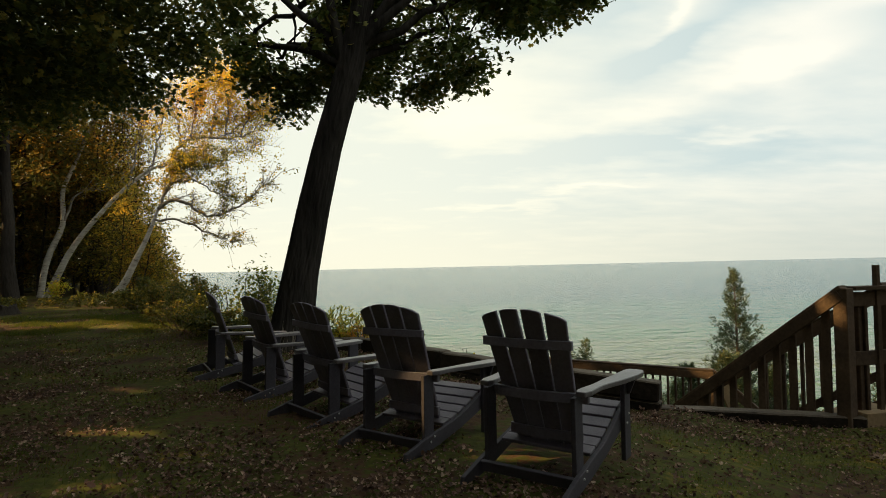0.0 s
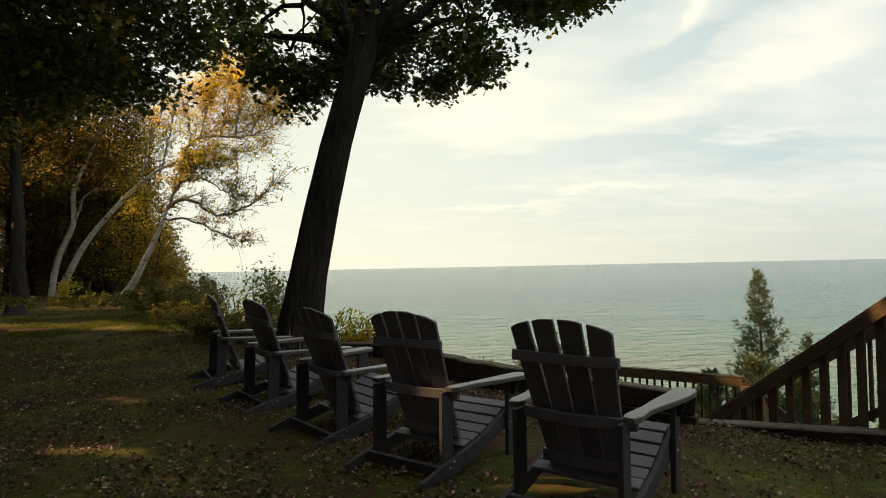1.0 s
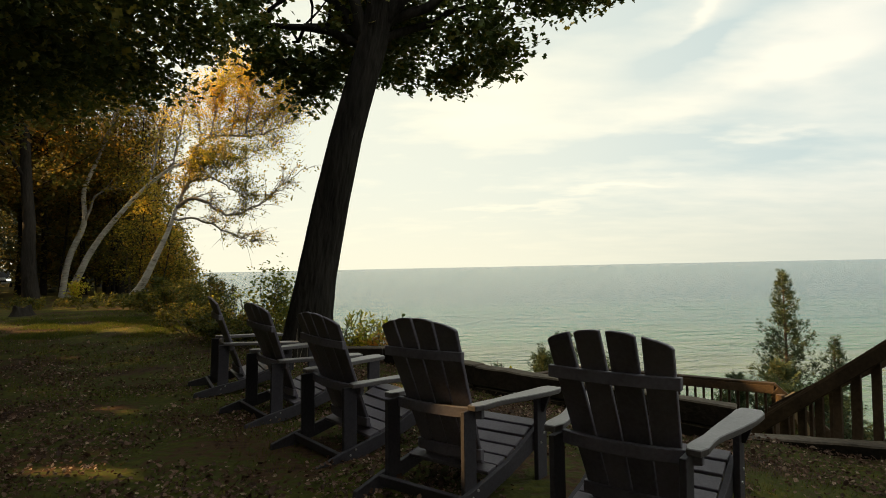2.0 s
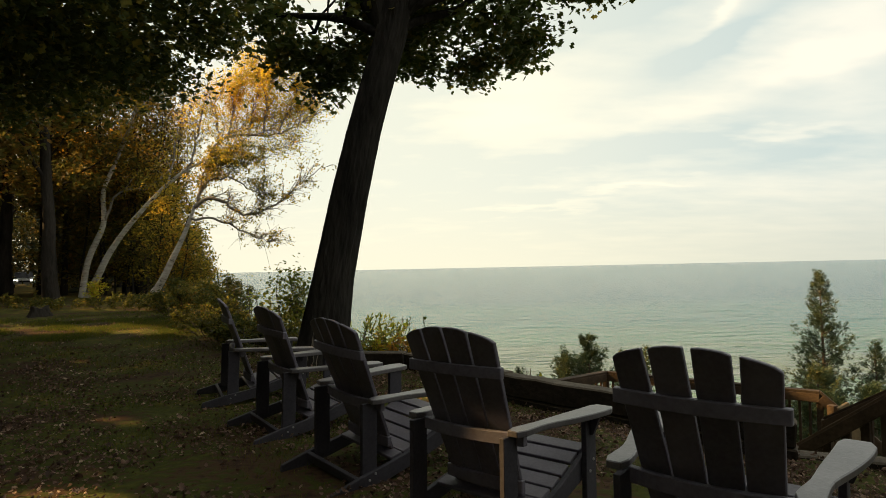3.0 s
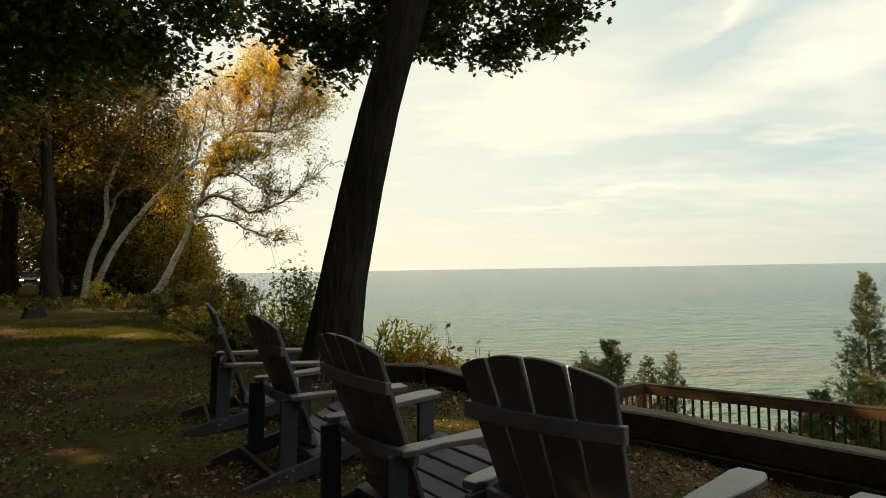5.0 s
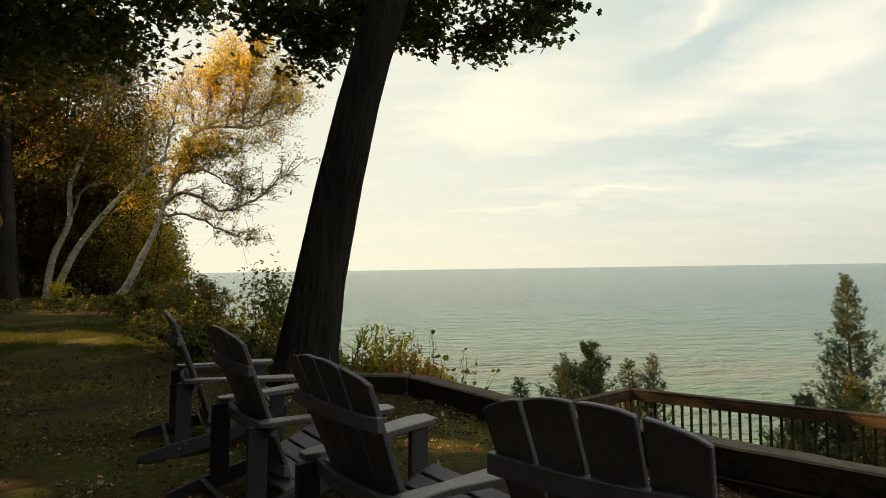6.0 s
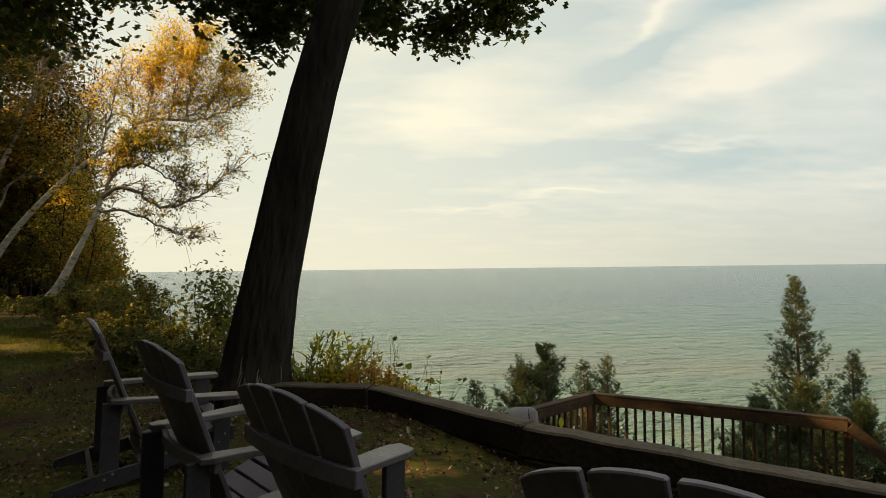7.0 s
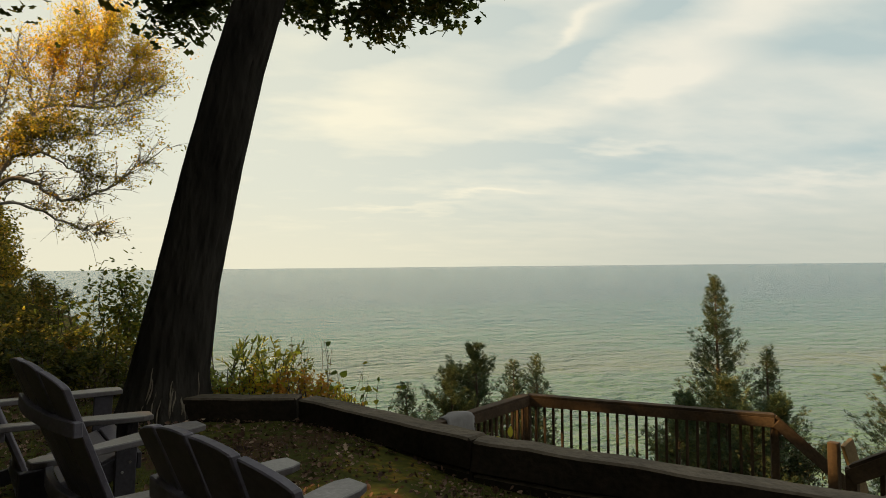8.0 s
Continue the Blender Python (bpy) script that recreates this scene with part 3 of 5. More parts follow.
def adirondack_chair(gap):
    """Origin on the ground between the rear feet; faces +y. gap: how far the back slats fan apart."""
    chair = new("adirondack_chair")
    tagged(chair, "dark slate-stained wooden adirondack chair standing on the lawn", "chair", "row of chairs")
    lean = math.atan2(0.30, 0.72)

    def back_y(z):
        return 0.121 + (0.95 - z) * math.tan(lean)

    def bow(x, half=0.27, deep=0.030):
        return -deep * (1 - (x / half) ** 2)

    # four fanned back slats with a common arched top
    for i in range(4):
        def edge(u, z):          # u from -2 to 2 counts slat edges
            return u * (0.100 + 0.034 * (z - 0.16) / 0.79)
        bm = bmesh.new()
        rows = [0.16, 0.35, 0.55, 0.75]
        cols = 4
        grid = []
        for front in (0, 1):
            layer = []
            for r in range(len(rows) + 1):
                line = []
                for c in range(cols + 1):
                    u = (i - 2) + c / cols
                    if r < len(rows):
                        z = rows[r]
                    else:
                        xt = u * 0.134
                        z = 0.958 - 0.056 * (xt / 0.268) ** 2 - 0.003 * (2 * (c / cols) - 1) ** 2
                    x = edge(u, z)
                    x += (0.0025 + gap * max(0, z - 0.5)) * (1 if c == 0 else -1 if c == cols else 0)
                    flat = bow(x, 0.30)
                    y = back_y(z) + flat + (0.024 if front else 0)
                    line.append(bm.verts.new((x, y, z)))
                layer.append(line)
            grid.append(layer)
        R, C = len(rows), cols
        for k, layer in enumerate(grid):
            for r in range(R):
                for c in range(C):
                    q = (layer[r][c], layer[r][c + 1], layer[r + 1][c + 1], layer[r + 1][c])
                    bm.faces.new(q if k == 0 else q[::-1])
        a, b = grid
        for r in range(R):
            bm.faces.new((a[r + 1][0], b[r + 1][0], b[r][0], a[r][0]))
            bm.faces.new((a[r][C], b[r][C], b[r + 1][C], a[r + 1][C]))
        for c in range(C):
            bm.faces.new((a[0][c], b[0][c], b[0][c + 1], a[0][c + 1]))
            bm.faces.new((a[R][c + 1], b[R][c + 1], b[R][c], a[R][c]))
        bmesh.ops.recalc_face_normals(bm, faces=bm.faces[:])
        bmesh.ops.bevel(bm, geom=[e for e in bm.edges if e.calc_face_angle(0) > 0.8], offset=0.0035, segments=1, affect="EDGES")
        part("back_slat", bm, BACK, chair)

    # curved rails behind the slats
    def curved_rail(name, z, half, height, deep, off, thick=0.028):
        n = 12
        out = []
        for k in range(n + 1):
            x = -half + 2 * half * k / n
            out.append((x, back_y(z) - off - deep * (1 - (x / half) ** 2)))
        for k in range(n, -1, -1):
            x = -half + 2 * half * k / n
            out.append((x, back_y(z) - off + thick - deep * (1 - (x / half) ** 2)))
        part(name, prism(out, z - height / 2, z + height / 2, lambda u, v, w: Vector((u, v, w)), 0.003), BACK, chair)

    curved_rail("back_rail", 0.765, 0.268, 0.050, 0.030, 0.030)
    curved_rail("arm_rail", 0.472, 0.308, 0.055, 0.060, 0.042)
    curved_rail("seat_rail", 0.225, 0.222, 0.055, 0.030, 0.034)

    # sloping side boards from the front edge to the rear feet
    side = [(-0.045, 0.0), (0.11, 0.0), (0.30, 0.035), (0.55, 0.098), (0.85, 0.196), (0.885, 0.222), (0.89, 0.29), (0.868, 0.312), (0.80, 0.292), (0.67, 0.233), (0.53, 0.178), (0.34, 0.135), (0.15, 0.096), (-0.035, 0.045)]
    sides = {}
    for s in (-1, 1):
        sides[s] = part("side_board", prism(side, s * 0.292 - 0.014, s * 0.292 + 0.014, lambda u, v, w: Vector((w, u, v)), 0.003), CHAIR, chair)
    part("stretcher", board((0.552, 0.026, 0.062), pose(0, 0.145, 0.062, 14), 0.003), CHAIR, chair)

    # seat boards over the side boards
    for k in range(6):
        y = 0.852 - k * 0.088
        z = float(np.interp(y, [0.36, 0.53, 0.67, 0.80, 0.87], [0.139, 0.178, 0.233, 0.292, 0.312]))
        slope = math.degrees(math.atan(float(np.interp(y, [0.40, 0.60, 0.77, 0.85], [0.22, 0.40, 0.44, 0.24]))))
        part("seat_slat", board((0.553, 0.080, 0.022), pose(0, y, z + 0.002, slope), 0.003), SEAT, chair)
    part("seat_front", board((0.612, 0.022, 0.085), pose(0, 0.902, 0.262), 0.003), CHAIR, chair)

    # legs and arms
    for s in (-1, 1):
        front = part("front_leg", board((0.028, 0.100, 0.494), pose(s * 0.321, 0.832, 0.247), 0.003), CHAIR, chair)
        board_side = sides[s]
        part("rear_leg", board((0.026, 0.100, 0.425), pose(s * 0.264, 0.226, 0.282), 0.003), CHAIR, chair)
        inner, outer = [], []
        for k in range(15):
            t = k / 14
            y = 0.215 + t * (0.938 - 0.215)
            w = 0.042 + 0.019 * smooth01(0.25, 0.85, t) - 0.010 * math.exp(-((t - 0.28) / 0.14) ** 2)
            mid = 0.292 + 0.066 * float(smooth01(0.1, 1.0, t)) + 0.008 * math.sin(t * math.pi)
            cut = 0.018 * max(0, (t - 0.93) / 0.07) + 0.016 * max(0, (0.06 - t) / 0.06)
            inner.append((s * (mid - w + cut), y))
            outer.append((s * (mid + w - cut), y))
        out = inner + outer[::-1]
        arm = part("armrest", prism(out, 0.494, 0.522, lambda u, v, w: Vector((u, v, w)), 0.004), ARM_TOP, chair, "grey armrest with pale worn flecks, lightened for sky light")
        bracket = [(0.0, 0.0), (0.055, 0.0), (0.015, -0.10), (0.0, -0.10)]
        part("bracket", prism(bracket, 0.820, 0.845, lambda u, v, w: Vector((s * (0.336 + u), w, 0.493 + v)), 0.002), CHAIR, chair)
        for y, z in ((0.205, 0.072), (0.245, 0.100), (0.815, 0.22), (0.85, 0.27), (0.832, 0.455)):
            bm = bmesh.new()
            bmesh.ops.create_cone(bm, cap_ends=True, segments=8, radius1=0.008, radius2=0.006, depth=0.006, matrix=pose(s * (0.3085 if y < 0.5 else 0.3375), y, z, 0, 90 * s, 0))
            part("bolt", bm, BOLT, board_side if y < 0.5 else front, "small zinc bolt head")
    return chair


CHAIRS = [  # x, y, z, tilt about x, tilt about y, turn
    (0.341, 3.226, 0.007, 1.3, 0.8, -34.8), (-0.471, 4.005, 0.002, -1.1, -0.1, -37.2), (-1.231, 4.886, -0.022, 0.7, 2.9, -45.8),
    (-2.002, 5.864, -0.003, -1.0, 2.8, -49.6), (-2.858, 7.015, 0.010, -2.4, 1.8, -60.4)]
wide_chair, tight_chair = adirondack_chair(0.022), adirondack_chair(0.010)
wide_chair.matrix_basis, tight_chair.matrix_basis = pose(*CHAIRS[0]), pose(*CHAIRS[1])
tagged(wide_chair, "dark slate-stained wooden adirondack chair with gaps between its back slats")
for row in CHAIRS[2:]:
    copy_thing(tight_chair, pose(*row))

# ---- timber edging ----


def timber(a, b, parent):
    """A sawn timber from a to b, slightly warped; upward faces get the lighter sky-lit, weathered tone."""
    bm = beam(a, b, 0.19, 0.20, 0.014)
    a, b = Vector(a), Vector(b)
    along = (b - a).normalized()
    cuts = [e for e in bm.edges if abs((e.verts[1].co - e.verts[0].co).normalized().dot(along)) > 0.99]
    bmesh.ops.subdivide_edges(bm, edges=cuts, cuts=22, use_grid_fill=True)
    for v in bm.verts:
        v.co += 0.009 * noise.noise_vector(v.co * 3.1) + 0.004 * noise.noise_vector(v.co * 11)
    bm.normal_update()
    ob = part("timber", bm, TIMBER, parent)
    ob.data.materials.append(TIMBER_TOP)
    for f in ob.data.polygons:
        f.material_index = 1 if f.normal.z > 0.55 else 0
    return ob


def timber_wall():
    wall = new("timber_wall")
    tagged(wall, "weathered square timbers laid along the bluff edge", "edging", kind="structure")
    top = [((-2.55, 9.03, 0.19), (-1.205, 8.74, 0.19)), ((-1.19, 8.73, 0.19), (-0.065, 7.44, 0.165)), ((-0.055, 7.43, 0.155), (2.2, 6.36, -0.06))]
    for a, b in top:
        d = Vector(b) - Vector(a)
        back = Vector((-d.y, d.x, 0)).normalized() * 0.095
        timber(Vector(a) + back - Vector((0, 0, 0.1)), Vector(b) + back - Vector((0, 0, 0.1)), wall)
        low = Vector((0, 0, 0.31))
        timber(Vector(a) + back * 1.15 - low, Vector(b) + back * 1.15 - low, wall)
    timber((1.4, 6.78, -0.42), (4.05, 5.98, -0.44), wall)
    return wall


timber_wall()

# ---- deck, rails and stairs ----


def railing(name, a, b, height, label, gap=0.135, filled=True, wide=0.036, stair=False):
    """Posts, a flat cap, a top and a bottom board, and square balusters from a to b; a and b are at the foot."""
    rail = new(name)
    tagged(rail, label, "railing", "deck railings")
    a, b = Vector(a), Vector(b)
    d = b - a
    up = Vector((0, 0, height))
    n = Vector((d.y, -d.x, 0)).normalized()
    part("handrail", beam(a + up, b + up, 0.14, 0.038), RAIL, rail)
    deep = 0.11 if stair else 0.13
    lower = Vector((0, 0, 0.02 + deep / 2))
    part("top_board", beam(a + up - lower + n * 0.055, b + up - lower + n * 0.055, 0.036, deep), RAIL, rail)
    if not stair:
        part("bottom_board", beam(a + Vector((0, 0, 0.10)), b + Vector((0, 0, 0.10)), 0.036, 0.09), RAIL, rail)
    foot = 0.34 if stair else 0.0
    steps = max(2, round(d.xy.length / gap))
    for k in range(1, steps if filled else 1):
        p = a + d * (k / steps)
        part("baluster", board((wide, 0.036, height - 0.06 + foot), pose(p.x, p.y, p.z + height / 2 - foot / 2, 0, 0, math.degrees(math.atan2(d.y, d.x))), 0.003), RAIL, rail)
    for p in (a, b):
        part("post", board((0.088, 0.088, height + 0.25), pose(p.x, p.y, p.z + height / 2 - 0.135, 0, 0, math.degrees(math.atan2(d.y, d.x))), 0.005), RAIL, rail)
    return rail


FLOOR_Z = -1.80
C0, C1, C2 = (0.30, 11.45, FLOOR_Z), (2.0, 12.88, FLOOR_Z), (4.80, 11.0, FLOOR_Z)


def deck():
    d = new("deck")
    tagged(d, "brown stained wooden landing deck below the lawn", "deck", kind="structure")
    o = Vector((2.0, 12.95, FLOOR_Z - 0.02))
    u = (Vector(C2) - Vector(C1)).normalized()
    v = Vector((u.y, -u.x, 0))
    if v.y > 0:
        v = -v
    for k in range(33):
        s = o + v * (0.14 * k + 0.07)
        part("deck_board", beam(s - u * (1.9 if k > 12 else 2.0 * k / 13), s + u * 3.45, 0.132, 0.035, 0.003), RAIL, d)
    for q in ((2.0, 12.7), (4.7, 10.9), (0.6, 11.4), (3.3, 8.6)):
        part("support_post", board((0.14, 0.14, 5.0), pose(q[0], q[1], FLOOR_Z - 2.55), 0.006), RAIL, d)
    return d


deck()
railing("deck_railing", C0, C1, 1.02, "brown wooden railing with square balusters at the deck's short side")
railing("deck_railing", C1, C2, 1.02, "brown wooden railing with square balusters along the deck's far side")
railing("stair_railing", C2, (5.95, 10.55, FLOOR_Z - 1.15), 1.02, "brown wooden handrail sloping down from the deck corner", filled=False)
NEWEL = Vector((3.9, 6.0, -0.42))
LANDING = Vector((2.72, 7.85, FLOOR_Z))
railing("stair_railing", (LANDING.x, LANDING.y, FLOOR_Z), (NEWEL.x, NEWEL.y, -0.11), 1.02, "reddish brown wooden stair handrail with flat balusters", gap=0.165, wide=0.075, stair=True)


far_off = Vector((NEWEL.y - LANDING.y, LANDING.x - NEWEL.x, 0)).normalized() * -0.9
railing("stair_railing", LANDING + far_off + Vector((0, 0, 0.27)), Vector((NEWEL.x, NEWEL.y, -0.11)) + far_off, 1.02, "reddish brown wooden stair handrail on the lake side", gap=0.22)


def lower_rail():
    """The rail of the next flight, going down from the landing."""
    rail = new("stair_railing")
    tagged(rail, "brown handrail going down from the landing", "railing", "deck railings")
    part("post", board((0.09, 0.09, 1.4), pose(3.9, 9.0, -1.22, 0, 0, 30), 0.005), RAIL, rail)
    # Placed and turned to fit the camera's view; sunlight is in its colour.
    part("handrail", beam((3.97, 8.92, -0.50), (4.20, 8.99, -1.05), 0.15, 0.04, up=(0.1, -1, 0.35)), TREAD, rail, "pale tan sloping board")
    return rail


lower_rail()


def stairs():
    st = new("stairs")
    tagged(st, "brown wooden stairs leading from the lawn down to the deck", "stairs", kind="structure")
    d = (NEWEL - LANDING).xy
    side = Vector((-d.y, d.x)).normalized()
    n = 8
    for k in range(n):
        f = (k + 0.5) / n
        p = LANDING.xy + d * f + side * 0.46
        z = FLOOR_Z + (k + 1) * (1.42 / n)
        c = Vector((p.x, p.y, z))
        w = Vector((side.x, side.y, 0)) * 0.40
        part("tread", beam(c - w, c + w, 0.28, 0.04, 0.003), TREAD, st, "pale tan stair tread")
        part("riser", beam(c - w + Vector((0, 0, -0.09)), c + w + Vector((0, 0, -0.09)), 0.02, 0.14, 0.002), RAIL, st)
    for s in (0.05, 0.87):
        o = Vector((side.x, side.y, 0)) * s
        part("stringer", beam(LANDING + o + Vector((0, 0, 0.0)), NEWEL + o + Vector((0, 0, 0.0)), 0.04, 0.26), RAIL, st)
    return st


stairs()


def upper_platform():
    """Gate posts and rails at the head of the stairs."""
    pl = new("stair_head_railing")
    tagged(pl, "reddish brown wooden railing at the head of the stairs", "railing", "deck railings")
    part("newel_post", board((0.13, 0.13, 1.42), pose(NEWEL.x, NEWEL.y, 0.185, 0, 0, 30), 0.006), RAIL, pl)
    part("post", board((0.09, 0.09, 1.3), pose(NEWEL.x + 0.2, NEWEL.y + 0.12, 0.2, 0, 0, 30), 0.006), RAIL, pl)
    a = NEWEL + Vector((0.1, 0.05, 0))
    b = a + Vector((2.6, 0.55, 0))
    for z, h, w in ((1.31, 0.04, 0.14), (1.20, 0.14, 0.04), (0.62, 0.14, 0.04)):
        part("rail_board", beam(a + Vector((0, 0, z)), b + Vector((0, 0, z)), w, h), RAIL, pl)
    for k in range(1, 16):
        p = a.lerp(b, k / 16)
        part("baluster", board((0.036, 0.036, 1.1), pose(p.x, p.y, p.z + 0.62, 0, 0, 12), 0.003), RAIL, pl)
    part("tall_post", board((0.05, 0.05, 1.75), pose(a.x + 0.30, a.y + 0.05, a.z + 0.66, 0, 0, 12), 0.004), RAIL, pl)
    part("step_board", beam(NEWEL + Vector((0.12, 0.02, 0.04)), NEWEL + Vector((2.6, 0.5, 0.04)), 0.20, 0.14), TREAD, pl, "pale tan step board")
    return pl


upper_platform()



def towel():
    """A grey draped shape on the deck's short railing, for an object not made out."""
    a, b = Vector(C0), Vector(C1)
    d = (b - a).normalized()
    n = Vector((d.y, -d.x, 0))
    o = a + d * 0.46 + Vector((0, 0, 1.045))
    prof = [(0.13, -0.40), (0.115, -0.2), (0.10, -0.03), (0.07, 0.02), (0.0, 0.03), (-0.07, 0.02), (-0.10, -0.03), (-0.11, -0.2)]
    bm = bmesh.new()
    rows = []
    for k in range(9):
        u = -0.26 + 0.52 * k / 8
        rows.append([bm.verts.new(o + d * (u * (1 + 0.1 * math.sin(i))) + n * (p + 0.012 * math.sin(k * 1.7 + i)) + Vector((0, 0, q + 0.02 * math.cos(u * 9)))) for i, (p, q) in enumerate(prof)])
    for r, q in zip(rows, rows[1:]):
        for i in range(len(prof) - 1):
            bm.faces.new((r[i], q[i], q[i + 1], r[i + 1]))
    bmesh.ops.recalc_face_normals(bm, faces=bm.faces[:])
    bmesh.ops.solidify(bm, geom=bm.faces[:], thickness=0.012)
    return tagged(part("towel", bm, CLOTH, smooth=True), "pale grey draped shape standing in for an unclear object on the deck", "towel")


towel()

# ---- oak ----


def canopy_spots(seed, count, low, box, gaps=0.08, thick=4.0, cell=0.9):
    """Twig ends in a crown: above the lower hull low(x), inside box, with gaps."""
    rs = np.random.RandomState(seed)
    out = []
    (x0, x1), (y0, y1) = box
    while len(out) < count:
        x, y = rs.uniform(x0, x1), rs.uniform(y0, y1)
        h = low(x) + 0.12 * abs(y - (y0 + y1) / 2) + (thick * rs.random() ** 1.25)
        v = noise.noise(Vector((x / cell, y / cell, h / cell + seed)))
        if v < (gaps(x) if callable(gaps) else gaps):
            continue
        out.append((x, y, h))
    return np.array(out)


def leaves_round(spots, per, spread, size, template, mat, parent, seed, droop=0.35, name="crown"):
    rs = np.random.RandomState(seed)
    n = len(spots)
    c = np.repeat(spots, per, axis=0) + spread * np.clip(rs.normal(0, 1, (n * per, 3)), -1.9, 1.9) * np.array([1, 1, 0.7])
    d = rs.normal(0, 1, (n * per, 3)) * np.array([1, 1, 0.5]) - np.array([0, 0, droop])
    s = size * (0.65 + 0.7 * rs.random(n * per))
    keep = clear_of_gaps(c + 0.5 * size * d / np.linalg.norm(d, axis=1)[:, None], 0.62 * size)
    c, d, s = c[keep], d[keep], s[keep]
    return scatter(name, c, s, d, template, mat, parent, seed + 1, 0.2)


def big_oak():
    oak = new("oak_tree")
    tagged(oak, "tall leaning oak with furrowed dark bark and dense green crown", "tree")
    rng = random.Random(11)
    base = Vector((-2.36, 9.22, -0.15))
    line = [(-2.36, 0.0), (-2.30, 0.45), (-2.17, 1.2), (-1.96, 2.2), (-1.75, 3.1), (-1.56, 3.75), (-1.36, 4.4), (-1.2, 5.2), (-1.02, 6.4), (-0.9, 8.0), (-1.1, 10.0)]
    rad = [0.40, 0.315, 0.262, 0.238, 0.220, 0.212, 0.205, 0.16, 0.135, 0.10, 0.05]
    # bark with furrows running up the stem
    sides, V, F = 110, [], []
    fine = []
    for k in range(len(line) - 1):
        for q in range(16):
            t = q / 16
            fine.append((line[k][0] * (1 - t) + line[k + 1][0] * t, line[k][1] * (1 - t) + line[k + 1][1] * t, rad[k] * (1 - t) + rad[k + 1] * t))
    for i, (x, z, r) in enumerate(fine):
        for k in range(sides):
            a = 2 * math.pi * k / sides
            f = noise.noise(Vector((math.cos(a) * 5.5, math.sin(a) * 5.5, z * 0.8)))
            g = noise.noise(Vector((math.cos(a) * 12, math.sin(a) * 12, z * 2.2 + 9)))
            flare = 0.10 * max(0, 1 - z / 0.5) ** 2 * (1 + math.sin(a * 5 + 1))
            ridge = abs(noise.noise(Vector((math.cos(a) * 7.5 + 0.25 * math.sin(z * 3), math.sin(a) * 7.5, z * 0.9))))
            rr = r * (1 + flare) + 0.012 - 0.020 * math.exp(-(ridge / 0.09) ** 2) - 0.012 * max(0, f) - 0.010 * abs(g)
            V.append((x + 0.012 + rr * math.cos(a), 9.22 + 0.02 * z + rr * math.sin(a), z - 0.12))
    for i in range(len(fine) - 1):
        for k in range(sides):
            a, b = i * sides + k, i * sides + (k + 1) % sides
            F.append((a, b, b + sides, a + sides))
    mesh_arrays("trunk", V, F, BARK, oak, smooth=True)
    worn = []
    for k in range(15):
        a = math.radians(-104 + 72 * rng.random())
        z, tall = 0.08 + 0.22 * rng.random(), 0.08 + 0.20 * rng.random()
        pts = []
        for q in range(6):
            zz = z + tall * q / 5
            x, r = float(np.interp(zz, [p[1] for p in line], [p[0] for p in line])), float(np.interp(zz, [p[1] for p in line], rad))
            aa = a + 0.02 * math.sin(q * 1.3 + k)
            rr = r * (1 + 0.10 * max(0, 1 - zz / 0.5) ** 2 * (1 + math.sin(aa * 5 + 1))) + 0.006
            pts.append((x + 0.012 + rr * math.cos(aa), 9.22 + 0.02 * zz + rr * math.sin(aa), zz - 0.12))
        worn.append((pts, [0.002, 0.006, 0.008, 0.006, 0.005, 0.002]))
    tagged(tubes("bark_ridge", worn, PALE_BARK, oak, 6, wobble=0.4), "pale worn ridges of bark at the foot")
    low = lambda x: float(np.interp(x, [-9, -4.6, -3.7, -3.3, -2.9, -2.3, -1.6, -0.4, 0.6, 1.2, 2.0, 3.0, 3.6], [7.4, 6.8, 5.6, 4.1, 3.7, 4.1, 4.5, 4.25, 4.6, 5.1, 5.6, 6.0, 6.4]))
    spots = canopy_spots(4, 2000, low, ((-6.0, 3.4), (9.3, 12.4)), lambda x: float(np.interp(x, [-5, -3.3, -2.4, -1.8, -1.2], [0.38, 0.35, 0.31, 0.24, 0.08])), 3.8, 1.0)
    spots = spots[(spots[:, 0] > -1.5) | (spots[:, 1] < 11.2)]
    limbs = []
    for k in range(20):
        tgt = spots[rng.randrange(len(spots))]
        h = 4.2 + 2.6 * rng.random()
        x0 = float(np.interp(h, [q[1] for q in line], [q[0] for q in line]))
        s = Vector((x0, 9.3, h))
        e = Vector(tgt) + Vector((0, 0, 0.4))
        pts = bend(s, e, 8, 0.25, 0.08, rng)
        limbs.append((pts, list(np.linspace(0.085, 0.02, 9))))
        for q in range(3):
            o = pts[rng.randrange(3, 8)]
            near = spots[np.argmin(np.linalg.norm(spots - np.array(o + Vector((rng.uniform(-1.2, 1.2), rng.uniform(-1.2, 1.2), rng.uniform(-0.6, 0.8)))), axis=1))]
            limbs.append((bend(o, near, 4, 0.08, 0.04, rng), list(np.linspace(0.025, 0.006, 5))))
    # the forks that show against the sky
    for e, r in (((-2.6, 9.6, 5.6), 0.11), ((-3.4, 10.2, 5.0), 0.075), ((-0.3, 9.8, 5.9), 0.12), ((0.6, 10.8, 5.4), 0.07), ((-1.9, 9.3, 6.4), 0.10)):
        limbs.append((bend((-1.4, 9.31, 4.25), e, 7, 0.15, 0.05, rng), list(np.linspace(r, 0.03, 8))))
    tubes("branchwork", limbs, BARK, oak, 7)
    leaves_round(spots, 24, 0.175, 0.122, SPRIG_T, OAK_LEAF, oak, 21)
    return oak


big_oak()


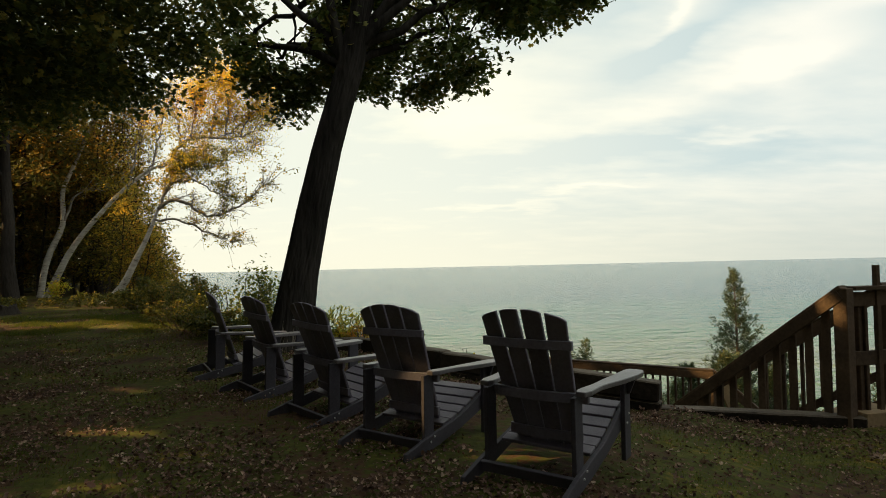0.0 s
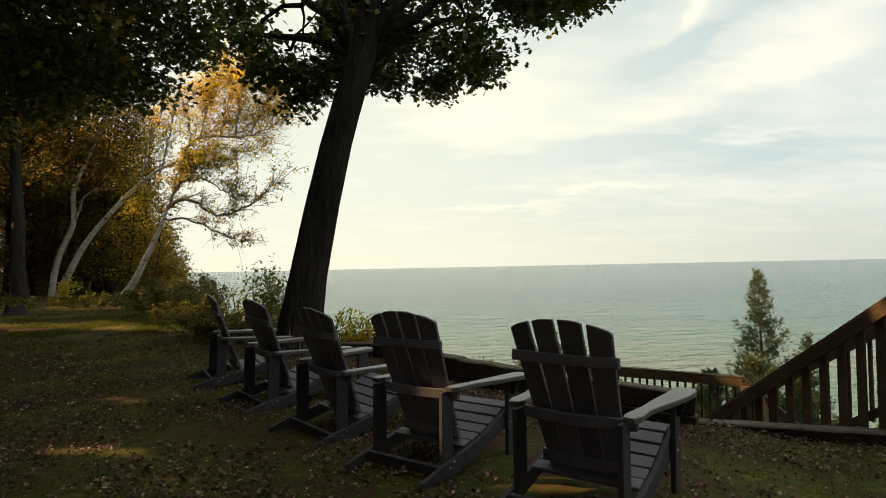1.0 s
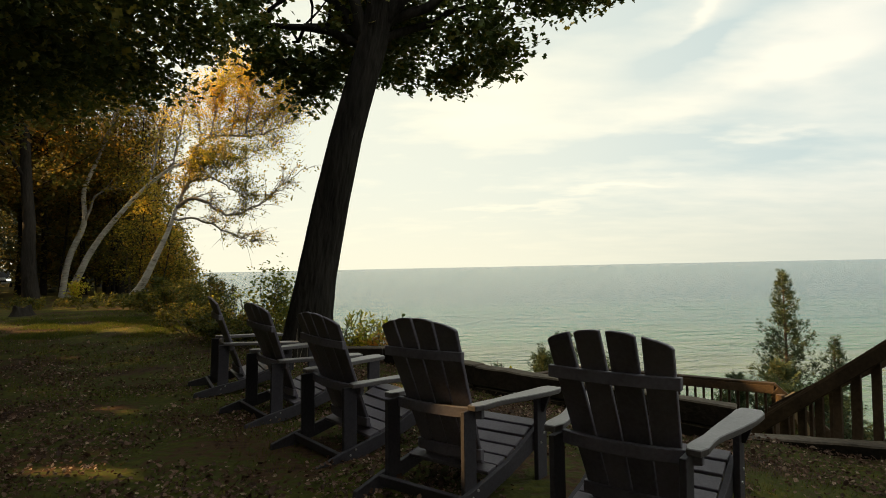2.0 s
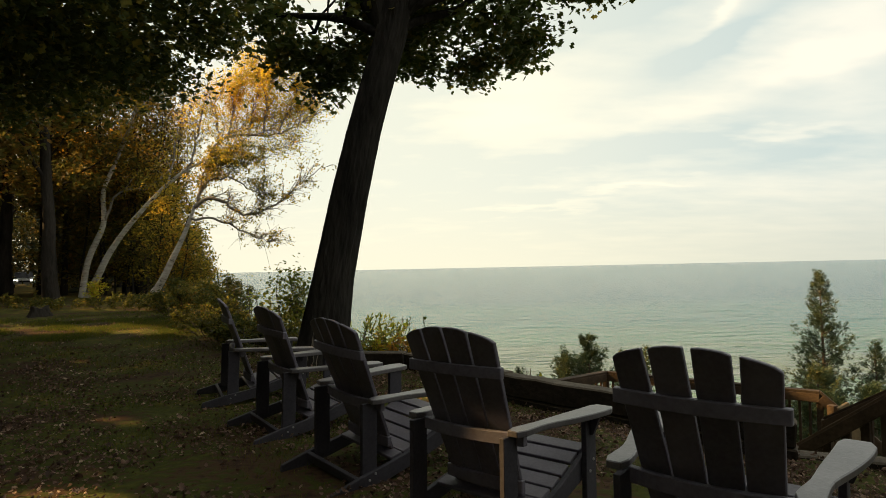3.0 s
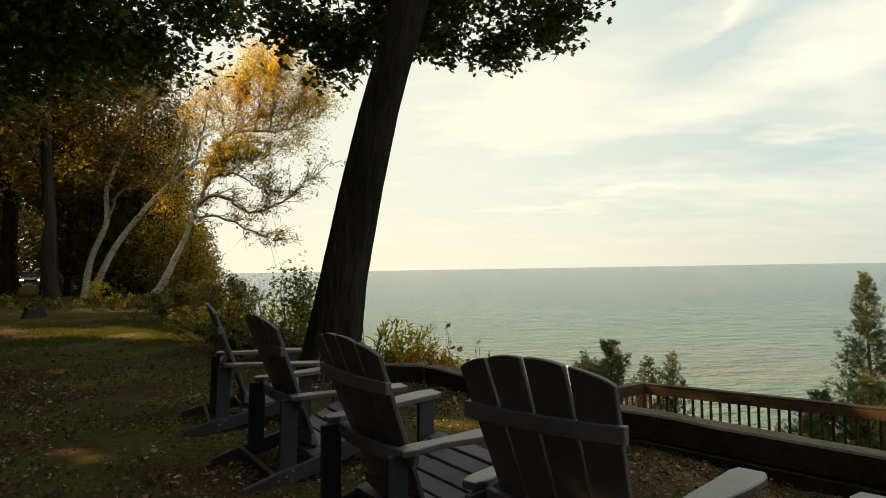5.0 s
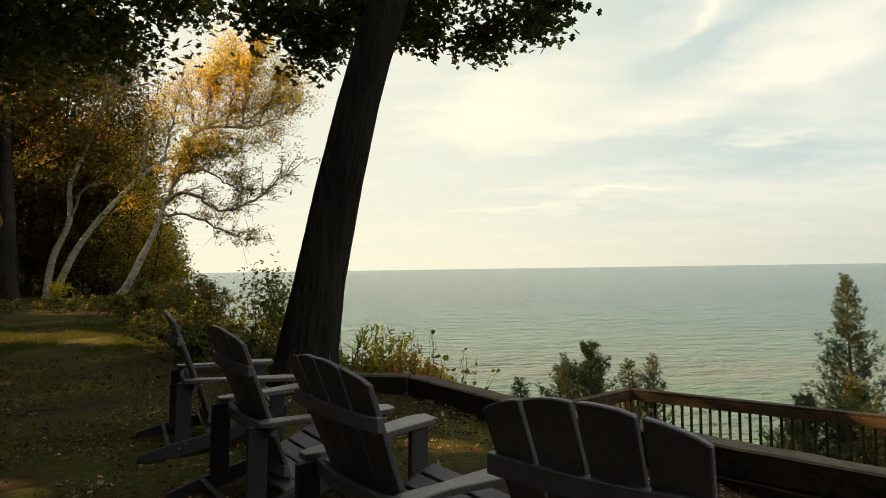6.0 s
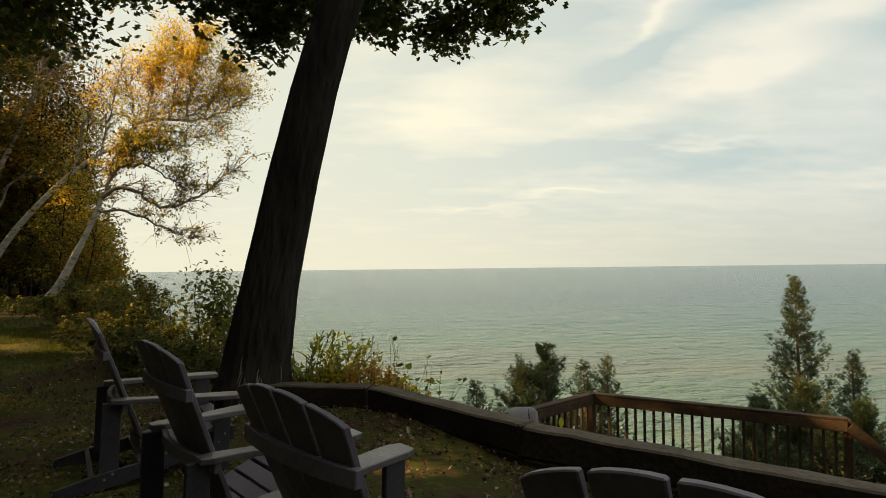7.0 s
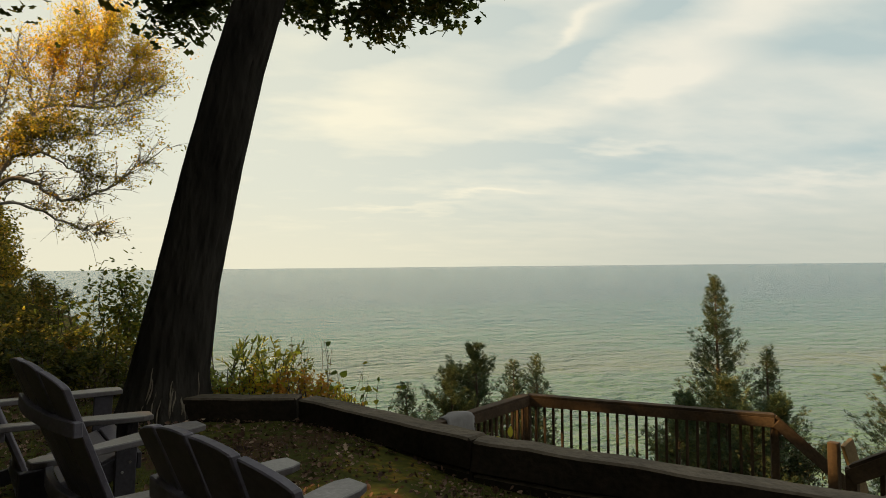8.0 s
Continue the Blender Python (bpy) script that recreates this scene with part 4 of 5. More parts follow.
def side_oak():
    """A second oak beside the lawn; its crown hangs over the chairs."""
    oak = new("oak_tree")
    tagged(oak, "large dark oak whose low crown overhangs the lawn", "tree")
    rng = random.Random(17)
    tubes("trunk", [([(-12.6, 11.5, -0.2), (-12.5, 11.5, 1.5), (-12.2, 11.6, 4), (-11.8, 11.7, 7), (-11.5, 11.7, 11)], [0.5, 0.4, 0.36, 0.28, 0.1])], BARK, oak, 14, wobble=0.1)
    low = lambda x: float(np.interp(x, [-16, -12, -9, -7.5, -6.2, -5.4, -4.8, -4.3], [3.9, 3.9, 3.9, 4.0, 4.1, 4.3, 4.7, 5.5]))
    # The box's near end is unseen crown, added to shade the chairs.
    spots = canopy_spots(9, 7200, low, ((-16, -4.3), (4.9, 13.3)), -0.24, 5.0)
    limbs = []
    for k in range(26):
        tgt = spots[rng.randrange(len(spots))]
        limbs.append((bend((-12.1, 11.6, 3.6 + 4 * rng.random()), tgt, 8, 0.5, 0.12, rng), list(np.linspace(0.11, 0.02, 9))))
    tubes("branchwork", limbs, BARK, oak, 6)
    leaves_round(spots, 17, 0.25, 0.142, SPRIG_T, SHADE_LEAF, oak, 33)
    return oak


side_oak()

# ---- woods ----


def gz(x, y):
    return float(ground_z(x, y))


def wood_tree(x, y, height, radius, crown_low, spread, mat, seed, leaves=1500, leaf=0.26, lean=(0, 0), label="tall woodland tree with dark bark and autumn leaves", bark=None):
    rng = random.Random(seed)
    t = new("woodland_tree")
    tagged(t, label, "tree", "woods beside the lawn")
    z0 = gz(x, y) - 0.2
    top = Vector((x + lean[0], y + lean[1], z0 + height))
    pts = bend((x, y, z0), top, 9, 0, 0.10, rng)
    r = [radius * (1.25 if i == 0 else 1 - 0.85 * i / 9) for i in range(10)]
    stems = [(pts, r)]
    cl = []
    for k in range(16):
        i = rng.randrange(1 if crown_low < 1.5 else 3, 9)
        a, h = rng.random() * 6.283, height * rng.uniform(0.02, 0.16)
        e = pts[i] + Vector((math.cos(a) * spread * rng.uniform(0.5, 1), math.sin(a) * spread * rng.uniform(0.5, 1), h))
        if e.z < z0 + crown_low:
            e.z = z0 + crown_low + rng.random()
        b = bend(pts[i], e, 5, 0.2, 0.1, rng)
        stems.append((b, list(np.linspace(r[i] * 0.4, 0.015, 6))))
        cl += b[2:]
    tubes("trunk", stems, bark or DARK_BARK, t, 7)
    rs = np.random.RandomState(seed)
    cl = np.array([tuple(p) for p in cl])
    n = leaves // 10
    tight = min(1.0, spread / 2.6)
    c = cl[rs.randint(0, len(cl), n)] + rs.normal(0, 0.55 * tight, (n, 3)) * np.array([1, 1, 0.7])
    leaves_round(c, 10, 0.32 * tight, leaf, OVAL_T, mat, t, seed + 5)
    return t


WOODS = [  # x, y, height, radius, crown low, spread, gold?, leaves
    (-19.2, 27.3, 17, 0.32, 4.5, 4.0, 0, 2600), (-26.7, 33.9, 18, 0.36, 5, 4.0, 0, 2600), (-21.0, 29.8, 16, 0.2, 4, 3.5, 0, 2600),
    (-16.6, 31.5, 13, 0.16, 2.5, 3.0, 1, 2200), (-20.5, 38.0, 15, 0.22, 2.5, 3.6, 1, 2600), (-29.0, 44.0, 18, 0.28, 3, 4.2, 0, 2600),
    (-15.0, 34.0, 9, 0.10, 1.2, 2.4, 1, 2000), (-12.6, 27.5, 5.6, 0.06, 0.6, 1.5, 1, 1500), (-14.0, 30.0, 8, 0.09, 1.0, 2.0, 1, 2000),
    (-20.8, 33.5, 14, 0.16, 4.0, 3.6, 1, 6500), (-24.5, 35.5, 15, 0.18, 4.0, 4.0, 1, 6500), (-27.5, 37.5, 15, 0.18, 4.0, 4.0, 1, 5000),
    (-33.0, 38.0, 18, 0.3, 2.5, 4.2, 0, 2600), (-36.0, 30.0, 18, 0.34, 3.0, 4.5, 0, 2600), (-30.0, 26.0, 17, 0.3, 4, 4.2, 0, 2600),
    (-38.0, 48.0, 19, 0.3, 1.5, 4.6, 0, 2600), (-24.0, 48.0, 16, 0.22, 1.5, 4.0, 1, 2600), (-46.0, 40.0, 20, 0.3, 1.5, 5.0, 0, 2600),
    (-18.0, 44.0, 11, 0.14, 1.2, 3.0, 1, 2200), (-27.0, 58.0, 15, 0.2, 1.2, 4.0, 1, 2200), (-47.5, 58.0, 20, 0.3, 1.2, 5.0, 0, 2400),
    # unseen trees added left and behind to block sun and sky
    (-21.0, 10.5, 18, 0.34, 5, 5.0, 0, 2600), (-27.0, 6.0, 18, 0.34, 4, 5.0, 0, 2600),
    (-19.0, 1.5, 18, 0.36, 5, 5.0, 0, 2600), (-25.0, -3.0, 18, 0.34, 4, 5.0, 0, 2600), (-15.0, -6.0, 18, 0.36, 5, 5.0, 0, 2600), (-8.0, -11.0, 18, 0.36, 5, 5.0, 0, 2600),
    (-36.0, 8.0, 18, 0.34, 2, 5.0, 0, 2600), (-34.0, -2.0, 18, 0.34, 2, 5.0, 0, 2600),
    (4.0, -12.0, 17, 0.34, 4, 5.0, 0, 2400), (14.0, -10.0, 17, 0.34, 4, 5.0, 0, 2400), (22.0, -6.0, 16, 0.34, 4, 5.0, 0, 2400),
]
# the undergrowth and the farther wood behind the birches
for k, (x, y, h) in enumerate([(-16.5, 33, 6), (-19.5, 34, 7), (-22.5, 36, 8), (-25.5, 37, 8), (-29, 40, 9), (-33, 43, 10), (-17.5, 38, 7), (-21, 42, 9), (-25, 45, 10), (-30, 50, 11), (-36, 53, 12), (-41, 46, 11), (-20, 50, 9), (-26, 54, 11), (-33, 60, 13), (-42, 64, 14), (-50, 54, 13), (-55, 64, 15), (-15.2, 30.5, 4.5), (-13.6, 28, 3.6), (-46, 36, 11), (-40, 30, 10), (-36, 34, 10), (-22, 58, 9), (-30, 68, 12), (-62, 56, 15)]):
    if abs((x + 0.3) * 58.4 + 45.7 * (y - 1.6)) / 74.2 > 1.8:     # keeps the camera's sight line to the car clear
        WOODS.append((x, y, h, 0.05 + 0.012 * h, 0.2, 0.34 * h, 2 if k % 3 else 1, 2300))
# unseen low trees added on the left to block the low sky
for k, (x, y) in enumerate([(-23, 17), (-25, 12), (-24, 6), (-22, 0), (-27, 21), (-29, 16), (-20, -5), (-30, 9), (-29, 2)]):
    WOODS.append((x, y, 7.5, 0.12, 0.2, 2.6, 2, 2300))
# unseen tall trees added behind and beside the lawn to shade it
for k, (x, y) in enumerate([(-4, -5.5), (4, -6), (8, -9), (-9.5, -3), (-10.5, 2.9), (-5, -10.5), (-16, 3)]):
    WOODS.append((x, y, 13, 0.28, 5.0, 5.2, 3, 10500))
for k, (x, y, h, r, cl, sp, gold, lv) in enumerate(WOODS):
    if 24 < y < 33 and x > -24 and k not in (0, 2):    # the birches stand in front of the wood
        x, y = x * 1.28, y + 9
    if y > 24:                     # the wood's right limit is fitted to the camera's view
        x = min(x, -0.455 * y - 0.85 * sp if h < 5 else -0.50 * y - 0.9 * sp)
    rng_k = random.Random(100 + k)
    edge = y > 24 and x > -0.55 * y
    wood_tree(x, y, h, r, cl, sp, OAK_LEAF if gold == 3 else EDGE_LEAF if edge and h <= 7 else WOOD_LEAF, 200 + k, (lv * 7 // 10 if h > 7 else lv * 16 // 10) if edge else lv * 24 // 10 if y > 24 and x < -0.66 * y else lv * 7 // 10 if y > 24 else lv, (0.16 if h > 7 else 0.21) if edge else (0.28, 0.22, 0.26, 0.42)[gold], (rng_k.uniform(-0.6, 0.9), rng_k.uniform(-0.5, 0.5)),
              "slender young tree turning yellow at the wood's edge" if gold == 1 else "bushy young tree in the undergrowth" if gold == 2 else "tall woodland tree with dark bark and autumn leaves")


for k, (x, y, h) in enumerate([(-18.6, 32.6, 6.5), (-17.4, 33.2, 7.5), (-14.6, 27.6, 5.6), (-14.3, 28.4, 5.0), (-13.8, 27.4, 5.2), (-13.0, 26.6, 4.4), (-20.2, 33.6, 8.0), (-13.9, 28.9, 5.6)]):
    wood_tree(x, y, h, 0.045, 0.9, 1.15, EDGE_LEAF, 300 + k, 1150, 0.115, (0.3 * (k % 3) - 0.3, 0.2), "thin sapling with sparse yellow-green leaves at the bluff")


for k, (x, y, h, low, sp, n) in enumerate([(-19.2, 33.0, 13.0, 6.2, 2.6, 5200), (-22.6, 34.2, 14.0, 6.4, 3.0, 5600)]):
    wood_tree(x, y, h, 0.08, low, sp, AMBER_LEAF, 320 + k, n, 0.16, (1.1, 0.2), "slim tree with an amber and brown autumn crown")


for k, (x, y, h, low, sp, n) in enumerate([(-16.9, 33.0, 11.5, 4.0, 1.8, 2200), (-17.6, 32.0, 9.8, 2.6, 1.8, 2200), (-18.4, 34.0, 11.0, 3.2, 2.0, 2400)]):
    wood_tree(x, y, h, 0.07, low, sp, EDGE_LEAF if k % 2 else AMBER_LEAF, 330 + k, n, 0.115, (0.9, 0.1), "slim tree with fine thinning golden leaves behind the birches")


def far_woods():
    rs = np.random.RandomState(55)
    n = 60000
    x = -27 - 140 * rs.random(n) ** 1.5
    y = np.interp(x, EDGE_X, EDGE_Y) - 4 - 62 * rs.random(n) ** 1.3
    h = np.interp(-x, [27, 60, 160], [9, 15, 26]) * rs.random(n) ** 0.8
    keep = (np.abs((x + 0.3) * 58.4 + 45.7 * (y - 1.6)) / 74.2 > np.where(y < 62, 1.3, 0)) & (x < -0.6 * y)
    x, y, h = x[keep], y[keep], h[keep]
    n = len(x)
    ob = scatter("far_woods", np.stack([x, y, h - 0.3], -1), (0.3 + 0.35 * rs.random(n)) * (1 + -x / 70), rs.normal(0, 1, (n, 3)), DIAMOND_T, DIM_LEAF, None, 56, 0.3)
    tagged(ob, "dense distant woodland, its leaf colour darkened for shade", "woods", kind="stuff")


far_woods()


def woods_around():
    """An unseen ring of wood added behind and beside the camera to block light."""
    rs = np.random.RandomState(57)
    n = 56000
    az = np.radians(rs.uniform(105, 318, n))
    r = rs.uniform(30, 44, n)
    x, y = r * np.sin(az), r * np.cos(az)
    h = np.where(np.degrees(az) > 235, 17.5, 12.5) * rs.random(n) ** 0.75
    keep = ((x > -15) | (y < 22)) & ((np.degrees(az) > 235) | (np.degrees(az) < 165) | (rs.random(n) < 0.5))
    x, y, h = x[keep], y[keep], h[keep]
    n = len(x)
    c = np.stack([x, y, ground_z(x, y) + h - 0.3], -1)
    c = c[clear_of_gaps(c, 0.7)]
    n = len(c)
    ob = scatter("woods_around", c, 0.7 + 0.7 * rs.random(n), rs.normal(0, 1, (n, 3)), DIAMOND_T, WOOD_LEAF, None, 58, 0.3)
    tagged(ob, "unseen woodland ring added to block sky light", "woods", kind="stuff")


woods_around()


def parked_car():
    car = new("parked_car")
    tagged(car, "pale car with headlights on, parked under the trees", "car")
    bm = bmesh.new()
    bmesh.ops.create_cube(bm, size=1, matrix=Matrix.Translation((0, 0, 0.66)) @ Matrix.Diagonal((1.82, 4.4, 0.62, 1)))
    bmesh.ops.bevel(bm, geom=bm.edges[:], offset=0.14, segments=3, affect="EDGES")
    part("body", bm, CAR, car)
    cab = [(-1.15, 0.0), (1.75, 0.0), (1.25, 0.58), (-0.45, 0.60)]
    part("cabin", prism(cab, -0.76, 0.76, lambda u, v, w: Vector((w, u, 0.93 + v)), 0.06), GLASS_DARK, car)
    part("roof", board((1.36, 1.6, 0.05), pose(0, 0.4, 1.54), 0.02), CAR, car)
    part("grille", board((1.0, 0.05, 0.18), pose(0, -2.2, 0.62), 0.01), GLASS_DARK, car)
    for sx in (-1, 1):
        part("headlight", board((0.36, 0.06, 0.16), pose(sx * 0.66, -2.19, 0.74), 0.03), LAMP, car)
        for wy in (-1.35, 1.35):
            bm = bmesh.new()
            bmesh.ops.create_cone(bm, cap_ends=True, segments=20, radius1=0.33, radius2=0.33, depth=0.2, matrix=pose(sx * 0.84, wy, 0.33, 0, 90, 0))
            wheel = part("wheel", bm, TYRE, car)
            bm = bmesh.new()
            bmesh.ops.create_cone(bm, cap_ends=True, segments=16, radius1=0.2, radius2=0.17, depth=0.03, matrix=pose(sx * 0.95, wy, 0.33, 0, 90, 0))
            part("rim", bm, BOLT, wheel)
    car.matrix_basis = pose(-46.1, 60.0, gz(-46.1, 60.0), 0, 0, 38)
    return car


parked_car()


def curve(points, per=4):
    """A smooth line through the points."""
    p = [Vector(q) for q in points]
    p = [p[0] * 2 - p[1]] + p + [p[-1] * 2 - p[-2]]
    out = []
    for i in range(1, len(p) - 2):
        for k in range(per):
            t = k / per
            out.append(0.5 * (2 * p[i] + (p[i + 1] - p[i - 1]) * t + (2 * p[i - 1] - 5 * p[i] + 4 * p[i + 1] - p[i + 2]) * t * t + (3 * p[i] - p[i - 1] - 3 * p[i + 1] + p[i + 2]) * t ** 3))
    return out + [p[-2]]


def birch(stem, radius, limbs, seed, label, mat):
    """A leaning stem and arching limbs; each limb: its line, thickness, twigs along it, leaves."""
    rng = random.Random(seed)
    rs = np.random.RandomState(seed)
    t = new("birch_tree")
    tagged(t, label, "tree", "leaning birches")
    main = curve(stem)
    tubes("trunk", [(main, list(np.linspace(radius, 0.05, len(main))))], BIRCH, t, 10, wobble=0.06)
    wood, spots = [], []
    for line, thick, twigs, leaves in limbs:
        b = [p + Vector([rng.gauss(0, 0.035) for _ in range(3)]) for p in curve(line)]
        wood.append((b, list(np.linspace(thick, 0.012, len(b)))))
        ends = []
        for q in range(twigs):
            i = int(len(b) * (1 - 0.85 * rng.random() ** 1.3))
            i = min(max(i, 1), len(b) - 1)
            o = b[i]
            along = (b[i] - b[i - 1]).normalized()
            f = o + (along * 0.7 + Vector((rng.gauss(0.1, 0.4), rng.gauss(0, 0.5), rng.gauss(0.25, 0.5)))) * rng.uniform(0.35, 0.85)
            tw = bend(o, f, 4, 0.10, 0.05, rng)
            wood.append((tw, list(np.linspace(0.017, 0.006, 5))))
            ends += tw[1:]
            for _ in range(4):
                o2 = tw[rng.randrange(1, 5)]
                g = o2 + ((f - o).normalized() * 0.6 + Vector((rng.gauss(0, 0.5), rng.gauss(0, 0.5), rng.gauss(0.1, 0.5)))) * rng.uniform(0.25, 0.6)
                wood.append(([o2, o2.lerp(g, 0.5) + Vector((0, 0, 0.03)), g], [0.007, 0.006, 0.004]))
                ends += [o2.lerp(g, 0.5), g]
        E = np.array([tuple(p) for p in ends])
        many = int(leaves * (1.15 if mat is GOLD_LEAF else 1.9)) // 4
        c = E[rs.randint(0, len(E), many)] + rs.normal(0, 0.24 if mat is GOLD_LEAF else 0.07, (many, 3))
        spots.append(c)
    tubes("branchwork", wood, BIRCH_LIMB, t, 5)
    leaves_round(np.concatenate(spots), 4, 0.12 if mat is GOLD_LEAF else 0.055, 0.10 if mat is GOLD_LEAF else 0.085, OVAL_T, mat, t, seed + 3, 0.5)
    return t


birch([(-13.6, 24.1, -0.3), (-12.6, 24, 0.6), (-11.95, 24, 1.8), (-11.5, 24, 2.7), (-11.1, 24, 3.7)], 0.17, [
    ([(-11.1, 24, 3.65), (-10.75, 24, 4.45), (-10.4, 24.1, 4.95), (-9.9, 24.2, 5.2), (-9.2, 24.3, 5.3)], 0.07, 26, 1500),
    ([(-11.1, 24, 3.65), (-10.5, 23.9, 4.0), (-9.8, 23.8, 3.75), (-9.1, 23.8, 3.35), (-8.35, 23.8, 3.45), (-7.5, 23.9, 4.0), (-6.8, 24, 4.6)], 0.085, 56, 520),
    ([(-11.3, 24, 3.2), (-10.4, 24.2, 3.2), (-9.7, 24.3, 2.9), (-9.0, 24.4, 2.55), (-8.3, 24.4, 2.3)], 0.055, 30, 380),
    ([(-10.9, 24, 4.2), (-10.5, 24.1, 4.7), (-9.65, 24.2, 4.7), (-8.95, 24.2, 4.3), (-8.45, 24.2, 3.95)], 0.055, 30, 1000),
    ([(-11.0, 24, 3.9), (-10.95, 24.3, 4.8), (-10.5, 24.4, 5.4), (-9.9, 24.4, 5.8)], 0.05, 24, 1500)],
    41, "leaning white birch with sparse yellow-green leaves over the bluff", EDGE_LEAF)
birch([(-19.6, 30.1, -0.3), (-18.85, 30, 1.1), (-18.2, 30, 2.3), (-17.2, 30, 3.6), (-15.75, 30, 5.1), (-14.45, 30, 6.1), (-13.3, 30, 6.6)], 0.18, [
    ([(-13.3, 30, 6.6), (-12.85, 30, 7.3), (-12.4, 30, 7.65), (-10.95, 30, 7.7), (-9.7, 30, 7.75), (-8.8, 30, 8.2), (-8.2, 30, 8.3)], 0.10, 44, 1500),
    ([(-13.9, 30, 6.3), (-12.6, 30.2, 6.7), (-11.5, 30.3, 6.7), (-10.5, 30.3, 6.6)], 0.06, 24, 260),
    ([(-12.35, 30, 7.65), (-12.15, 30.2, 8.7), (-11.95, 30.3, 9.8), (-11.6, 30.3, 10.8)], 0.055, 34, 3200),
    ([(-11.4, 30, 7.65), (-11.15, 30.3, 8.9), (-11.0, 30.4, 10.0), (-11.05, 30.4, 11.0)], 0.05, 36, 3400),
    ([(-10.6, 30, 7.7), (-10.3, 29.8, 8.9), (-10.15, 29.7, 10.1), (-9.8, 29.7, 11.0)], 0.05, 36, 3400),
    ([(-9.8, 30, 7.75), (-9.45, 30.2, 8.7), (-9.1, 30.3, 9.5), (-8.9, 30.3, 9.9)], 0.045, 32, 2300),
    ([(-12.8, 30, 7.35), (-13.0, 30.4, 8.4), (-13.2, 30.6, 9.3), (-12.8, 30.6, 10.1)], 0.05, 30, 1500),
    ([(-14.4, 30, 5.8), (-14.25, 29.9, 6.4), (-13.95, 29.8, 6.8)], 0.055, 4, 60),
    ([(-15.3, 30, 5.5), (-15.2, 30.4, 7.0), (-14.9, 30.6, 8.4), (-14.4, 30.6, 9.2)], 0.05, 24, 600),
    ([(-14.2, 30, 6.2), (-14.1, 30.4, 7.6), (-13.9, 30.6, 8.8), (-13.6, 30.6, 10.0)], 0.05, 30, 900),
    ([(-12.6, 30, 7.5), (-12.0, 30.3, 8.0), (-11.2, 30.4, 8.2), (-10.2, 30.4, 8.6)], 0.04, 30, 800),
    ([(-12.9, 30, 6.9), (-12.0, 29.8, 7.2), (-10.9, 29.7, 7.1), (-9.9, 29.7, 6.9), (-9.1, 29.7, 7.1)], 0.045, 34, 700),
    ([(-10.8, 30, 7.7), (-10.0, 30.5, 8.4), (-9.3, 30.6, 8.8), (-8.6, 30.6, 9.0)], 0.04, 30, 1700)],
    43, "leaning white birch crowned with orange and gold leaves", GOLD_LEAF)
birch([(-20.4, 31.0, -0.2), (-20.0, 31, 1.9), (-19.2, 31, 3.7), (-19.2, 31, 5.3), (-18.6, 31, 6.7), (-17.9, 31.1, 8.4), (-17.5, 31.1, 9.8)], 0.17, [
    ([(-19.2, 31, 3.7), (-18.6, 31, 5.0), (-18.0, 31.2, 5.4), (-16.3, 31.2, 5.8)], 0.08, 18, 420),
    ([(-18.6, 31, 6.7), (-18.0, 30.8, 7.9), (-17.3, 30.7, 9.2)], 0.06, 20, 700),
    ([(-17.7, 31.1, 9.2), (-16.8, 31.3, 10.2), (-16.0, 31.3, 11.2)], 0.05, 22, 1100),
    ([(-17.6, 31.1, 9.4), (-17.4, 31.3, 10.6), (-17.1, 31.2, 12.0)], 0.05, 22, 900)],
    47, "white birch with a forked stem among the woods", EDGE_LEAF)


def stump():
    """A low rotten stump: ragged rim, buttressed foot."""
    rng = random.Random(23)
    n, rings = 22, [(0.0, 0.36), (0.08, 0.29), (0.2, 0.23), (0.3, 0.21)]
    V, F = [], []
    for i, (z, r) in enumerate(rings):
        for k in range(n):
            a = 2 * math.pi * k / n
            rr = r * (1 + 0.12 * math.sin(3 * a + 1) + 0.08 * math.sin(7 * a)) + rng.uniform(-0.015, 0.015)
            V.append((rr * math.cos(a), rr * math.sin(a), z + (0.03 * math.sin(2 * a) + rng.uniform(-0.03, 0.03) if i == 3 else 0)))
    for i in range(3):
        for k in range(n):
            a, b = i * n + k, i * n + (k + 1) % n
            F.append((a, b, b + n, a + n))
    ob = mesh_arrays("tree_stump", V, F, DARK_BARK)
    rim = V[3 * n:]
    mesh_arrays("cut_face", rim + [(0, 0, 0.27)], [(k, (k + 1) % n, n) for k in range(n)], DARK_BARK, ob)
    ob.matrix_basis = pose(-13.13, 18.5, gz(-13.13, 18.5) - 0.03)
    return tagged(ob, "low ragged tree stump at the edge of the lawn", "stump")


stump()


